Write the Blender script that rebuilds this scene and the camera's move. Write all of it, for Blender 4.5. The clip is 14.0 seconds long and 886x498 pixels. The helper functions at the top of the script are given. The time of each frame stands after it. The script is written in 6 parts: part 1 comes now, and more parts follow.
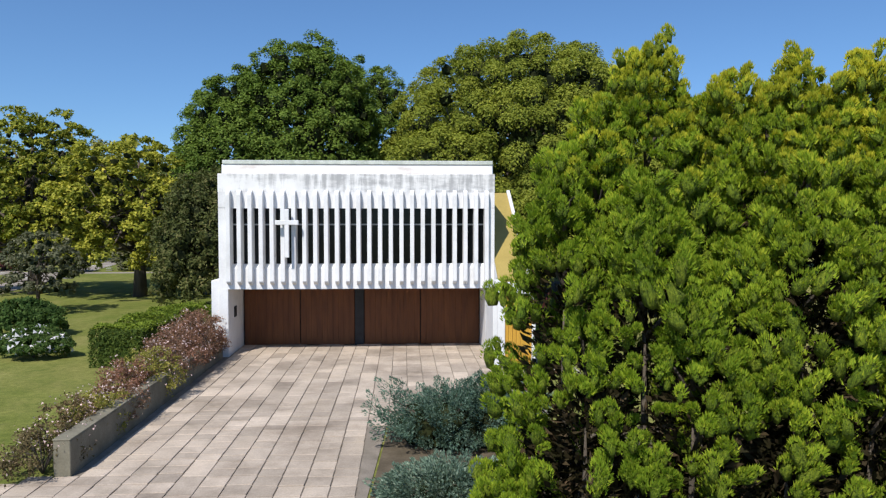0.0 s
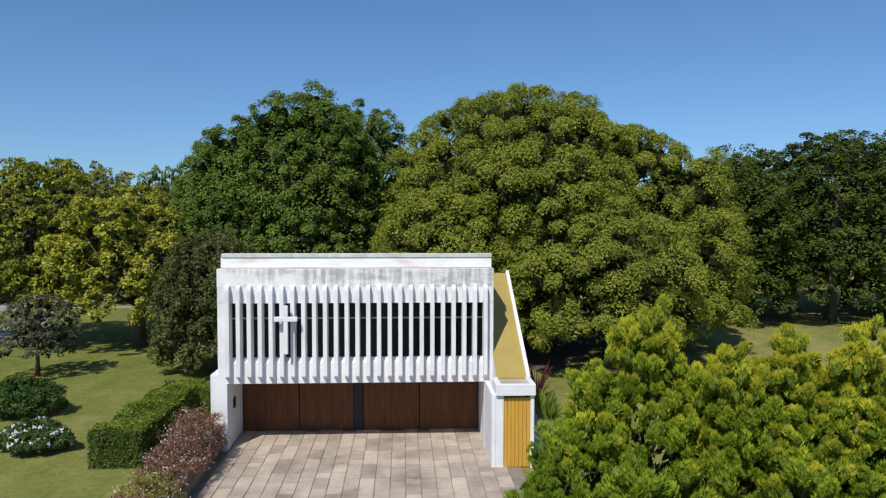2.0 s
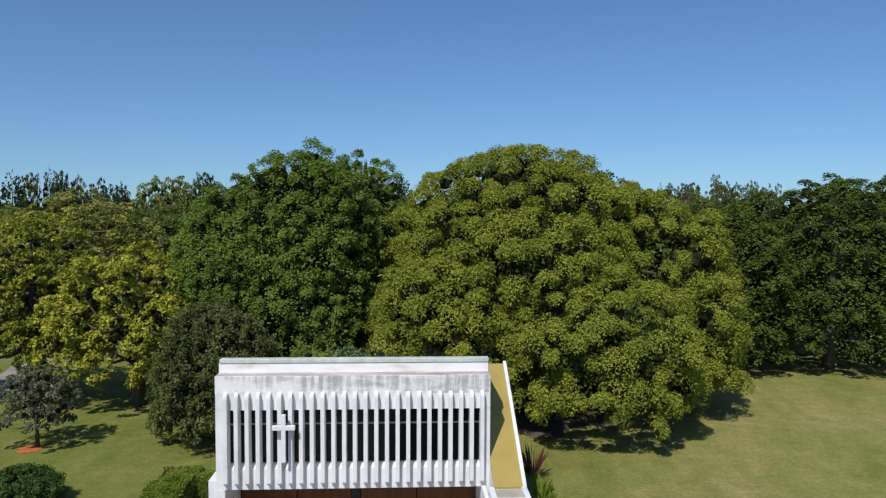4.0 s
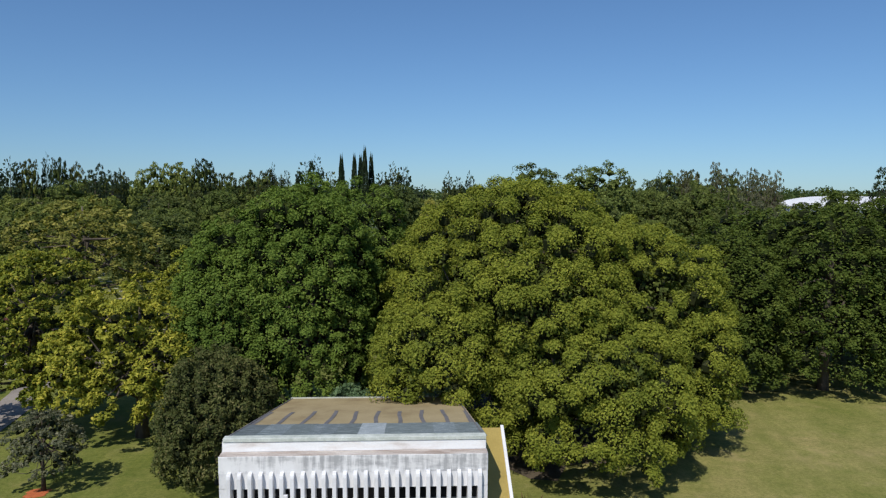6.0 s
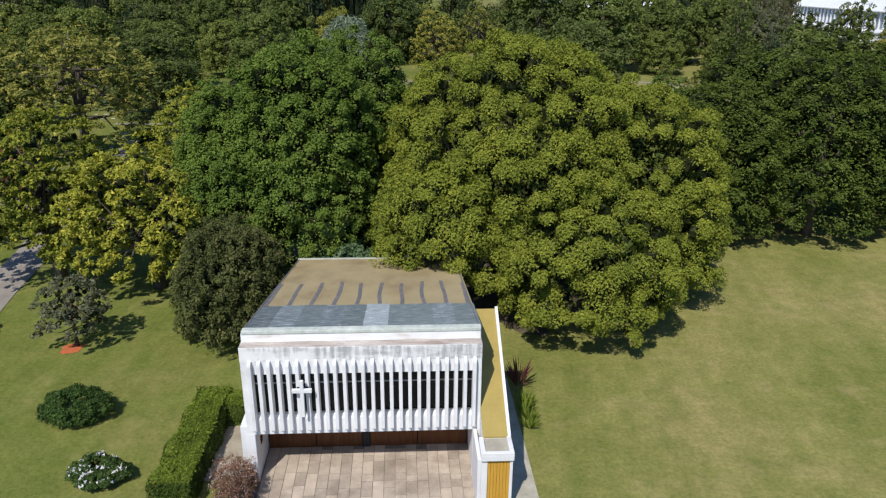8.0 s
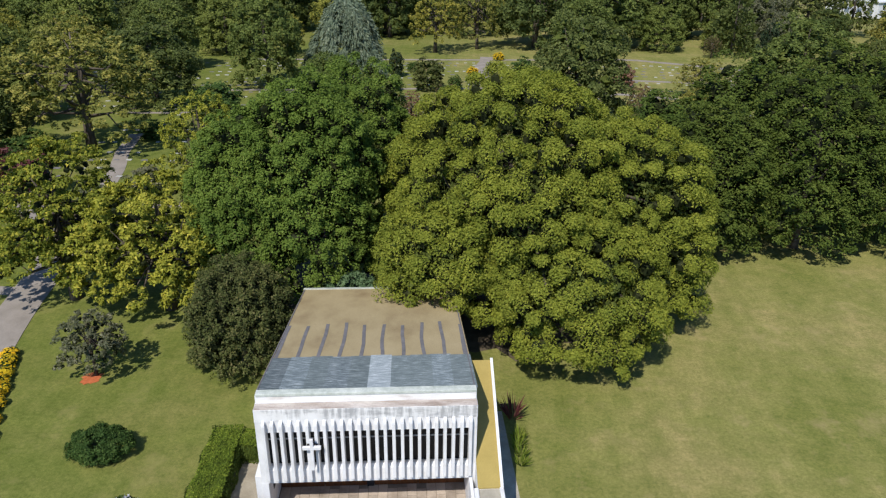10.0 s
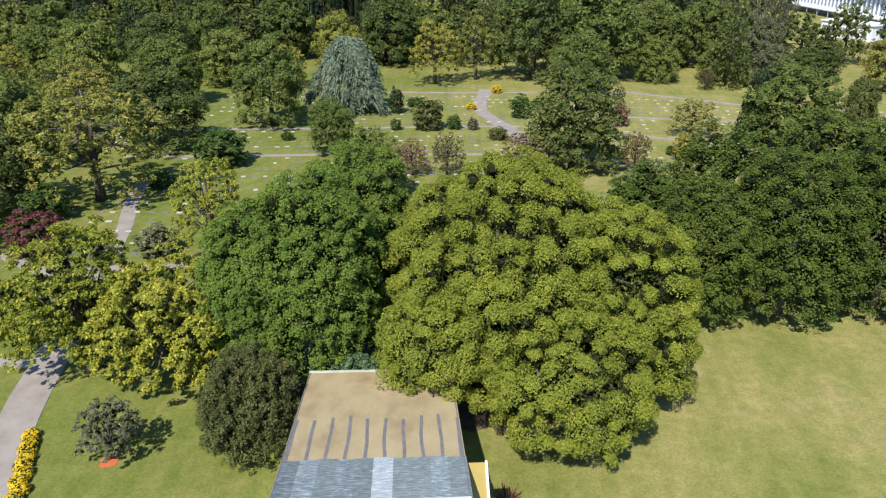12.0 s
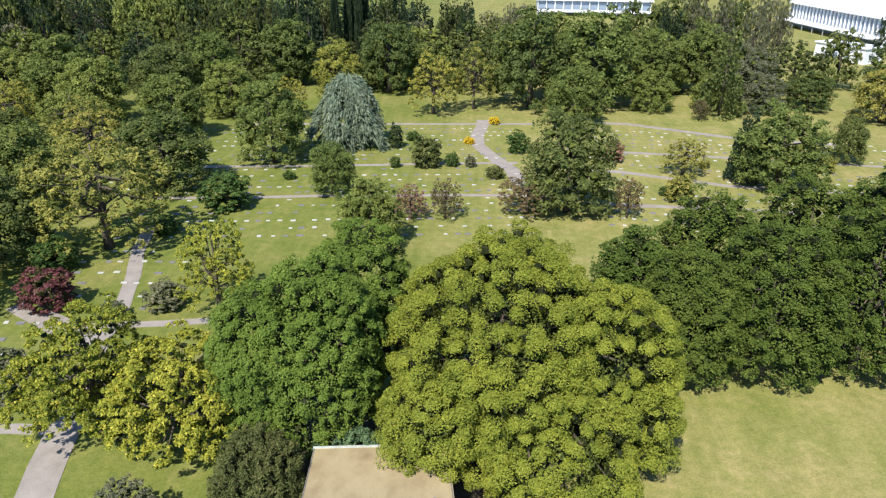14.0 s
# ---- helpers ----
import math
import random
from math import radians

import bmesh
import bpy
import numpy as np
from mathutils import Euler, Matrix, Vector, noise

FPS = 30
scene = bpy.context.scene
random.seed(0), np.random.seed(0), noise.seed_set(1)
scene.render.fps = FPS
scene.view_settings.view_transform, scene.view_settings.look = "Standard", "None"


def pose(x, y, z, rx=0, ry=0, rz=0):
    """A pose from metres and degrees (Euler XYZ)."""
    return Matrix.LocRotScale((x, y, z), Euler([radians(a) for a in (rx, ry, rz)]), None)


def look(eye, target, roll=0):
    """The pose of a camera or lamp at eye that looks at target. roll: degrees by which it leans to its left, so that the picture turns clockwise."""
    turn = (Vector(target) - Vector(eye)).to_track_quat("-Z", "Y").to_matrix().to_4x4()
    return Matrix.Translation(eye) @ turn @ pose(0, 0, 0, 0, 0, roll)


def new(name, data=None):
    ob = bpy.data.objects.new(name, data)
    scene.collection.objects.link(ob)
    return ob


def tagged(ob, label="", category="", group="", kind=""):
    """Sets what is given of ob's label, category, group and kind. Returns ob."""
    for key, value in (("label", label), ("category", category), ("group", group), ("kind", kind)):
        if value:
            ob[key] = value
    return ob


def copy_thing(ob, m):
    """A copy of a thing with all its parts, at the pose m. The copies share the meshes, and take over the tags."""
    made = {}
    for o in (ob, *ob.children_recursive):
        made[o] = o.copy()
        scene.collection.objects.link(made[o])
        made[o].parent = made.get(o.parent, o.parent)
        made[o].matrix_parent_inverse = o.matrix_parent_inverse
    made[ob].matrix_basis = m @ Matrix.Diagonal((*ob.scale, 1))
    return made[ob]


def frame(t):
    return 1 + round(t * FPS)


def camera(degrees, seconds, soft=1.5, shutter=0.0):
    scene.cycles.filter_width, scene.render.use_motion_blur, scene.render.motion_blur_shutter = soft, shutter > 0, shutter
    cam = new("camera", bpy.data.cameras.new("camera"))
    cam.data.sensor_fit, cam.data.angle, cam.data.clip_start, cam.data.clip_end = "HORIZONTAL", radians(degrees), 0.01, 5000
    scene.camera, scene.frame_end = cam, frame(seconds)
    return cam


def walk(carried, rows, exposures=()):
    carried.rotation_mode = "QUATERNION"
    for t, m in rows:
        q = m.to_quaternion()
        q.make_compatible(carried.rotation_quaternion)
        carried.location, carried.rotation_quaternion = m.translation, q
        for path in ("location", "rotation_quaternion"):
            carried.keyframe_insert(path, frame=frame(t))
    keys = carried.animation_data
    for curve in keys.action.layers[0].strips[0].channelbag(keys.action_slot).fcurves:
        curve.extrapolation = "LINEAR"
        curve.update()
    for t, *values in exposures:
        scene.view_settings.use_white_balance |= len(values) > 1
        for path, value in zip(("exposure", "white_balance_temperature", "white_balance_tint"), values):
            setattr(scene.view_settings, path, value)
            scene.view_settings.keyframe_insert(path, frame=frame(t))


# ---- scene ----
cam = camera(63.5, 14.0, soft=1.25)
METRES, EYE, TILT, LEAN, TURN = 33.0, 4.78, -2.35, 0.0, 0.0
ROWS = [
    (0.0, 0.0, 0.0, 0.0, 0.0, 0.0, 0.0),
    (0.5, -0.0011, 0.0007, 0.0156, -0.01, -0.01, -0.02),
    (1.0, -0.0006, 0.0004, 0.041, 0.0, -0.08, -0.05),
    (1.5, 0.0003, -0.0001, 0.0753, 0.0, -0.16, -0.05),
    (2.0, 0.0009, -0.0004, 0.1024, -0.01, -0.22, -0.08),
    (2.5, 0.0019, -0.0008, 0.1323, -0.02, -0.27, -0.12),
    (3.0, 0.0024, -0.0014, 0.1586, -0.02, -0.31, -0.15),
    (3.5, 0.0025, -0.0022, 0.1893, -0.02, -0.33, -0.16),
    (4.0, 0.0035, -0.0032, 0.2172, -0.01, -0.36, -0.2),
    (4.2, 0.0036, -0.0038, 0.2289, -0.02, -0.4, -0.2),
    (5.3, 0.0037, -0.0078, 0.2935, -0.05, -1.35, -0.24),
    (6.3, 0.0037, -0.0117, 0.3524, -0.08, -3.3, -0.27),
    (6.5, 0.0037, -0.0125, 0.3643, -0.09, -4.07, -0.28),
    (7.0, 0.0037, -0.0154, 0.3945, -0.11, -7.91, -0.32),
    (7.5, 0.0032, -0.0174, 0.424, -0.12, -13.58, -0.35),
    (7.7, 0.0033, -0.0181, 0.4384, -0.12, -15.8, -0.36),
    (8.0, 0.0032, -0.0192, 0.4602, -0.12, -18.6, -0.38),
    (8.4, 0.0031, -0.0207, 0.4898, -0.13, -21.0, -0.41),
    (8.8, 0.003, -0.0221, 0.5200, -0.13, -22.0, -0.44),
    (9.8, 0.0027, -0.0258, 0.5998, -0.14, -22.25, -0.49),
    (10.0, 0.0026, -0.0265, 0.6181, -0.14, -22.22, -0.5),
    (10.5, 0.0025, -0.0281, 0.6645, -0.13, -22.18, -0.49),
    (11.0, 0.0022, -0.0297, 0.711, -0.13, -22.14, -0.5),
    (11.5, 0.0023, -0.0313, 0.7579, -0.15, -22.1, -0.49),
    (12.0, 0.0038, -0.0333, 0.8053, -0.16, -22.08, -0.49),
    (12.5, 0.0054, -0.0358, 0.8532, -0.17, -22.06, -0.51),
    (13.0, 0.0065, -0.038, 0.9019, -0.18, -22.05, -0.52),
    (13.5, 0.0072, -0.04, 0.9503, -0.2, -22.03, -0.52),
    (14.0, 0.0073, -0.0425, 0.9987, -0.21, -22.02, -0.52),
]
walk(cam, [(t, pose(0, 0, EYE, TILT, LEAN, TURN) @ pose(METRES * x, METRES * y, METRES * z, 90 + pitch, roll, yaw)) for t, x, y, z, yaw, pitch, roll in ROWS],
     [(0.0, 0.3), (1.5, 0.12), (3.0, 0.02), (6.5, -0.11), (7.7, 0.1), (10.0, 0.16), (11.0, 0.38), (12.0, 0.68), (14.0, 0.86)])

# ---- light ----
world = bpy.data.worlds.new("sky")
scene.world = world
world.use_nodes = True
wt = world.node_tree
sky = wt.nodes.new("ShaderNodeTexSky")
sky.sky_type = "NISHITA"
sky.sun_disc = False
sky.sun_elevation = radians(50.6)
sky.sun_rotation = radians(202.6)
sky.altitude = 20
sky.air_density = 1.0
sky.dust_density = 0.5
sky.ozone_density = 6.0
wt.nodes["Background"].inputs["Strength"].default_value = 0.1
tint = wt.nodes.new("ShaderNodeMix")
tint.data_type = "RGBA"
tint.blend_type = "MULTIPLY"
tint.inputs["Factor"].default_value = 1.0
tint.inputs["B"].default_value = (0.83, 1.0, 1.13, 1)
# the pale band of air at the skyline is thin: the sky's gradient starts a little higher
lift = wt.nodes.new("ShaderNodeVectorMath")
lift.inputs[1].default_value = (0, 0, 0.032)
wt.links.new(wt.nodes.new("ShaderNodeTexCoord").outputs["Generated"], lift.inputs[0])
wt.links.new(lift.outputs[0], sky.inputs["Vector"])
wt.links.new(sky.outputs[0], tint.inputs["A"])
wt.links.new(tint.outputs["Result"], wt.nodes["Background"].inputs["Color"])

sun = new("sun", bpy.data.lights.new("sun", "SUN"))
sun.data.energy = 4.2
sun.data.angle = radians(0.55)
sun.data.color = (1.0, 0.955, 0.88)
sun.matrix_world = look((-15.8, -37.9, 50), (0, 0, 0))

# ---- materials ----


def material(name, rough=0.8, metal=0.0, spec=0.3):
    m = bpy.data.materials.new(name)
    m.use_nodes = True
    b = m.node_tree.nodes["Principled BSDF"]
    b.inputs["Roughness"].default_value = rough
    b.inputs["Metallic"].default_value = metal
    b.inputs["Specular IOR Level"].default_value = spec
    return m, m.node_tree, b


def noise_node(nt, scale, detail=4.0, rough=0.55, coords=None, stretch=None):
    n = nt.nodes.new("ShaderNodeTexNoise")
    n.inputs["Scale"].default_value = scale
    n.inputs["Detail"].default_value = detail
    n.inputs["Roughness"].default_value = rough
    if coords is None:
        coords = nt.nodes.new("ShaderNodeNewGeometry").outputs["Position"]
    if stretch:
        mp = nt.nodes.new("ShaderNodeMapping")
        mp.inputs["Scale"].default_value = stretch
        nt.links.new(coords, mp.inputs["Vector"])
        coords = mp.outputs[0]
    nt.links.new(coords, n.inputs["Vector"])
    return n.outputs["Fac"]


def ramp(nt, fac, stops):
    r = nt.nodes.new("ShaderNodeValToRGB")
    e = r.color_ramp.elements
    while len(e) < len(stops):
        e.new(0.5)
    for el, (p, c) in zip(e, stops):
        el.position = p
        el.color = (*c, 1)
    nt.links.new(fac, r.inputs[0])
    return r.outputs[0]


def mix(nt, a, b, fac, kind="MIX"):
    m = nt.nodes.new("ShaderNodeMix")
    m.data_type = "RGBA"
    m.blend_type = kind
    for sock, val in ((m.inputs["Factor"], fac), (m.inputs["A"], a), (m.inputs["B"], b)):
        if isinstance(val, (int, float)):
            sock.default_value = val
        elif isinstance(val, tuple):
            sock.default_value = (*val, 1)
        else:
            nt.links.new(val, sock)
    return m.outputs["Result"]


def bump(nt, b, height, strength=0.3, dist=0.02):
    n = nt.nodes.new("ShaderNodeBump")
    n.inputs["Strength"].default_value = strength
    n.inputs["Distance"].default_value = dist
    nt.links.new(height, n.inputs["Height"])
    nt.links.new(n.outputs[0], b.inputs["Normal"])


def surface(name, stops, scale=2.0, fine=40.0, rough=0.85, rel=0.25, dist=0.01, stretch=None, vary=0.0, metal=0.0, spec=0.3, grain=0.6):
    """A weathered surface: colour from a large noise, a fine grain over it, relief, and a shift from piece to piece."""
    m, nt, b = material(name, rough, metal, spec)
    c = ramp(nt, noise_node(nt, scale, 6, 0.6, stretch=stretch), stops)
    g = noise_node(nt, fine, 3, 0.6)
    c = mix(nt, c, ramp(nt, g, [(0.3, (0.72,) * 3), (0.7, (1.15,) * 3)]), grain, "MULTIPLY")
    if vary:
        oi = nt.nodes.new("ShaderNodeObjectInfo")
        c = mix(nt, c, ramp(nt, oi.outputs["Random"], [(0.0, (1 - vary,) * 3), (1.0, (1 + vary,) * 3)]), 1.0, "MULTIPLY")
    nt.links.new(c, b.inputs["Base Color"])
    bump(nt, b, g, rel, dist)
    return m


def foliage(name, dark, light, tip=None, glow=0.24, rough=0.7, patch=0.35, even=0.2):
    """Leaves: a colour that varies from leaf to leaf and from bough to bough, with light passing through."""
    m, nt, b = material(name, rough, 0, 0.08)
    geo = nt.nodes.new("ShaderNodeNewGeometry")
    dark = tuple(a + (b - a) * even for a, b in zip(dark, light))
    tip = tip and tuple(a + (b - a) * even for a, b in zip(tip, light))
    dark, light, tip = [c and (c[0] * 1.07, c[1], c[2] * 1.25) for c in (dark, light, tip)]
    stops = [(0.0, dark), (0.75, light)] + ([(1.0, tip)] if tip else [])
    c = ramp(nt, geo.outputs["Random Per Island"], stops)
    big = noise_node(nt, patch, 3, 0.6)
    c = mix(nt, c, ramp(nt, big, [(0.3, (0.72, 0.76, 0.7)), (0.7, (1.22, 1.15, 1.05))]), 1.0, "MULTIPLY")
    oi = nt.nodes.new("ShaderNodeObjectInfo")
    c = mix(nt, c, ramp(nt, oi.outputs["Random"], [(0.0, (0.85, 0.9, 0.85)), (1.0, (1.12, 1.06, 1.0))]), 1.0, "MULTIPLY")
    nt.links.new(c, b.inputs["Base Color"])
    tr = nt.nodes.new("ShaderNodeBsdfTranslucent")
    nt.links.new(mix(nt, c, (1.25, 1.35, 0.6), 1.0, "MULTIPLY"), tr.inputs["Color"])
    ms = nt.nodes.new("ShaderNodeMixShader")
    ms.inputs[0].default_value = glow
    nt.links.new(b.outputs[0], ms.inputs[1])
    nt.links.new(tr.outputs[0], ms.inputs[2])
    nt.links.new(ms.outputs[0], nt.nodes["Material Output"].inputs["Surface"])
    return m


M_CAMPHOR = foliage("camphor leaves", (0.125, 0.172, 0.023), (0.221, 0.274, 0.037), (0.306, 0.35, 0.0554), 0.26)
M_ASH = foliage("deep green leaves", (0.1, 0.161, 0.026), (0.164, 0.243, 0.0399), (0.236, 0.312, 0.0607))
M_ROW = foliage("mid green leaves", (0.0525, 0.0881, 0.0158), (0.0915, 0.139, 0.0241), (0.136, 0.184, 0.0361), 0.2)
M_YELLOW = foliage("yellowing leaves", (0.165, 0.198, 0.026), (0.347, 0.364, 0.0467), (0.538, 0.494, 0.0736), patch=0.6, even=0.1)
M_OLIVE = foliage("olive autumn leaves", (0.138, 0.154, 0.033), (0.275, 0.281, 0.0616), (0.451, 0.407, 0.099), even=0.15)
M_DARK = foliage("dark evergreen leaves", (0.0585, 0.0786, 0.0213), (0.119, 0.139, 0.0425), (0.191, 0.175, 0.0691), 0.2)
M_GREY = foliage("grey green leaves", (0.07, 0.088, 0.045), (0.15, 0.168, 0.09), (0.26, 0.27, 0.165), 0.25)
M_GOLD = foliage("golden conifer sprays", (0.139, 0.244, 0.0186), (0.281, 0.396, 0.0315), (0.467, 0.538, 0.0467), 0.35, patch=1.5)
M_GOLD_TIP = foliage("yellow new growth", (0.32, 0.38, 0.03), (0.47, 0.5, 0.042), (0.6, 0.57, 0.06), 0.35, patch=1.5)
M_JUNIPER = foliage("blue green juniper sprays", (0.05, 0.1, 0.068), (0.135, 0.225, 0.155), (0.27, 0.37, 0.27), 0.15, patch=1.5)
M_FARWOOD = foliage("far wood leaves", (0.039, 0.0715, 0.0234), (0.078, 0.124, 0.039), (0.13, 0.163, 0.052), 0.3, patch=0.02)
M_MAPLE = foliage("green and yellow maple leaves", (0.111, 0.155, 0.0228), (0.245, 0.284, 0.036), (0.471, 0.436, 0.0585), patch=0.6, even=0.1)
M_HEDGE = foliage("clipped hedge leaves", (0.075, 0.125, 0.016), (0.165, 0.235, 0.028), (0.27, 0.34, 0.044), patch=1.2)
# darker copy of the hedge colour, shade painted in for sides and core
M_HEDGE_SHADE = foliage("hedge leaves darkened as shade", (0.035, 0.062, 0.012), (0.075, 0.115, 0.02), (0.13, 0.175, 0.03), patch=1.2)
M_LAUREL = foliage("blue green laurel leaves", (0.05, 0.1, 0.045), (0.1, 0.18, 0.08), (0.16, 0.26, 0.12))
M_SHRUB = foliage("dark shrub leaves", (0.0286, 0.065, 0.0156), (0.065, 0.124, 0.0286), (0.13, 0.195, 0.052))
M_RED = foliage("reddish brown leaves", (0.12, 0.07, 0.045), (0.26, 0.155, 0.1), (0.42, 0.29, 0.2), 0.3, patch=1.2)
M_RUST = foliage("brown olive leaves", (0.07, 0.06, 0.028), (0.16, 0.13, 0.06), (0.27, 0.21, 0.11))
M_CRIMSON = foliage("crimson leaves", (0.09, 0.03, 0.032), (0.165, 0.062, 0.058), (0.22, 0.13, 0.1))
M_BLUE = foliage("silver green needles", (0.1, 0.145, 0.085), (0.19, 0.25, 0.155), (0.29, 0.345, 0.225), 0.15)
M_CYPRESS = foliage("black green needles", (0.0156, 0.0325, 0.0156), (0.039, 0.065, 0.0286), (0.065, 0.0975, 0.0455), 0.15)
M_FAR_GREEN = foliage("dull green leaves", (0.0725, 0.107, 0.0246), (0.145, 0.195, 0.0468), (0.223, 0.279, 0.0724))
M_FAR_DEEP = foliage("dull deep green leaves", (0.0538, 0.0806, 0.0224), (0.106, 0.146, 0.0403), (0.173, 0.218, 0.0627))
M_FAR_LIGHT = foliage("dull light green leaves", (0.101, 0.139, 0.0308), (0.202, 0.251, 0.0565), (0.303, 0.35, 0.0822))
M_FAR_YELLOW = foliage("dull yellow green leaves", (0.163, 0.175, 0.0325), (0.312, 0.319, 0.06), (0.463, 0.438, 0.0938))
M_WOOD = foliage("shaded wood leaves", (0.0355, 0.0507, 0.0172), (0.0711, 0.0913, 0.0287), (0.118, 0.136, 0.0421), 0.2)
# darker leaf colour that paints shade into the depth of the crowns
M_INNER_DARK = foliage("inner leaves darkened as shade", (0.0468, 0.0664, 0.0145), (0.0895, 0.119, 0.0246), (0.141, 0.175, 0.0357), 0.15, even=0.0)
# near-black colour stands for the shade in the gaps between leaf clumps
M_CORE_SHADE = foliage("near-black shade of inner cores", (0.012, 0.018, 0.006), (0.022, 0.03, 0.01), (0.036, 0.042, 0.016), 0.0)
# brown of the inner thuja sprays, darkened to carry the shade of the gaps
M_BROWN_SHADE = foliage("brown inner sprays darkened as shade", (0.016, 0.0176, 0.0064), (0.04, 0.0336, 0.0144), (0.112, 0.08, 0.044), 0.05)
M_WHITEFLOWER = foliage("white petals", (0.7, 0.7, 0.66), (0.8, 0.8, 0.78), None, 0.2)
M_WHITEPINK = foliage("pale pink petals", (0.5, 0.4, 0.36), (0.65, 0.55, 0.5), None, 0.2)
M_YELLOWFLOWER = foliage("yellow petals", (0.6, 0.4, 0.015), (0.74, 0.56, 0.03), None, 0.25)
M_BARK = surface("grey brown bark", [(0.3, (0.05, 0.04, 0.03)), (0.7, (0.14, 0.115, 0.09))], 3, 30, 0.95, 0.6, 0.03, (1, 1, 0.2))
M_WHITE = surface("white painted concrete", [(0.25, (0.6, 0.6, 0.605)), (0.45, (0.7, 0.7, 0.705)), (0.65, (0.755, 0.755, 0.765))], 1.2, 18, 0.85, 0.08, 0.004, grain=0.18)
M_FASCIA, nt_, b_ = material("stained white concrete", 0.85, 0, 0.3)
c_ = ramp(nt_, noise_node(nt_, 1.3, 6, 0.6), [(0.25, (0.64, 0.63, 0.62)), (0.6, (0.78, 0.775, 0.77))])
st_ = noise_node(nt_, 1.0, 5, 0.65, stretch=(5, 1, 0.5))
pa_ = noise_node(nt_, 0.8, 6, 0.7, stretch=(0.8, 1, 2.5))
mu_ = nt_.nodes.new("ShaderNodeMath")
mu_.operation = "MULTIPLY"
nt_.links.new(st_, mu_.inputs[0])
nt_.links.new(pa_, mu_.inputs[1])
sx_ = nt_.nodes.new("ShaderNodeSeparateXYZ")
nt_.links.new(nt_.nodes.new("ShaderNodeTexCoord").outputs["Object"], sx_.inputs[0])
mr_ = nt_.nodes.new("ShaderNodeMapRange")
mr_.inputs["From Min"].default_value = 1.0
mr_.inputs["From Max"].default_value = 8.0
mr_.inputs["To Min"].default_value = 0.86
mr_.inputs["To Max"].default_value = 1.14
nt_.links.new(sx_.outputs["X"], mr_.inputs["Value"])
m2_ = nt_.nodes.new("ShaderNodeMath")
m2_.operation = "MULTIPLY"
nt_.links.new(mu_.outputs[0], m2_.inputs[0])
nt_.links.new(mr_.outputs[0], m2_.inputs[1])
c_ = mix(nt_, c_, (0.33, 0.33, 0.335), ramp(nt_, m2_.outputs[0], [(0.22, (0, 0, 0)), (0.34, (0.85, 0.85, 0.85))]))
nt_.links.new(c_, b_.inputs["Base Color"])
bump(nt_, b_, noise_node(nt_, 20, 4, 0.6), 0.06, 0.005)
M_STEEL = surface("weathered roofing membrane", [(0.36, (0.12, 0.15, 0.16)), (0.5, (0.19, 0.23, 0.245)), (0.58, (0.33, 0.38, 0.4)), (0.68, (0.58, 0.63, 0.65))], 1.0, 16, 0.6, 0.2, 0.01, (2.4, 26, 1), 0.38)
M_STEEL_PALE = surface("bleached roofing membrane", [(0.34, (0.19, 0.225, 0.24)), (0.5, (0.33, 0.375, 0.395)), (0.66, (0.6, 0.64, 0.66))], 1.0, 16, 0.6, 0.2, 0.01, (2.4, 26, 1), 0.12)
M_STEEL_DARK = surface("dull green roofing membrane", [(0.38, (0.12, 0.15, 0.155)), (0.52, (0.18, 0.215, 0.22)), (0.62, (0.3, 0.345, 0.355)), (0.72, (0.5, 0.55, 0.56))], 1.0, 16, 0.6, 0.2, 0.01, (2.4, 26, 1), 0.12)
M_LEDGE = surface("dirty ledge", [(0.3, (0.3, 0.24, 0.2)), (0.5, (0.46, 0.4, 0.36)), (0.75, (0.66, 0.62, 0.58))], 1.2, 20, 0.95, 0.2, 0.005, (0.6, 2, 1))
M_BANDWHITE = surface("stained white band", [(0.3, (0.56, 0.5, 0.46)), (0.42, (0.74, 0.71, 0.69)), (0.55, (0.81, 0.81, 0.81))], 0.9, 16, 0.85, 0.06, 0.004, (0.7, 1, 3), grain=0.15)
M_TAN = surface("tan roof coating", [(0.28, (0.27, 0.2, 0.11)), (0.5, (0.39, 0.31, 0.175)), (0.75, (0.46, 0.37, 0.22))], 0.5, 22, 0.8, 0.2, 0.008, (1, 0.5, 1))
M_OCHRE = surface("ochre roof sheet", [(0.3, (0.32, 0.24, 0.065)), (0.7, (0.4, 0.3, 0.09))], 0.9, 30, 0.7, 0.15, 0.006)
M_BAND = surface("grey sealing tape", [(0.3, (0.14, 0.135, 0.14)), (0.7, (0.22, 0.21, 0.22))], 2, 25, 0.7)
M_DOOR = surface("dark stained timber", [(0.3, (0.095, 0.032, 0.011)), (0.7, (0.17, 0.062, 0.02))], 1.6, 40, 0.5, 0.1, 0.003, (4, 4, 0.5), grain=0.3)
M_PANEL = surface("varnished pine", [(0.3, (0.5, 0.26, 0.035)), (0.7, (0.62, 0.36, 0.06))], 2, 40, 0.5, 0.15, 0.004, (10, 10, 0.5))
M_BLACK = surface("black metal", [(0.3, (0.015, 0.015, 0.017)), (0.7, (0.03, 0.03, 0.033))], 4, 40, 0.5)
M_COPING = surface("mossy coping", [(0.3, (0.4, 0.44, 0.39)), (0.7, (0.64, 0.67, 0.62))], 2.5, 25, 0.9)
M_SLAB = surface("worn concrete slab", [(0.25, (0.29, 0.24, 0.19)), (0.45, (0.41, 0.34, 0.275)), (0.75, (0.53, 0.445, 0.365))], 0.8, 30, 0.9, 0.3, 0.006, None, 0.2)
nt_ = M_SLAB.node_tree
b_ = nt_.nodes["Principled BSDF"]
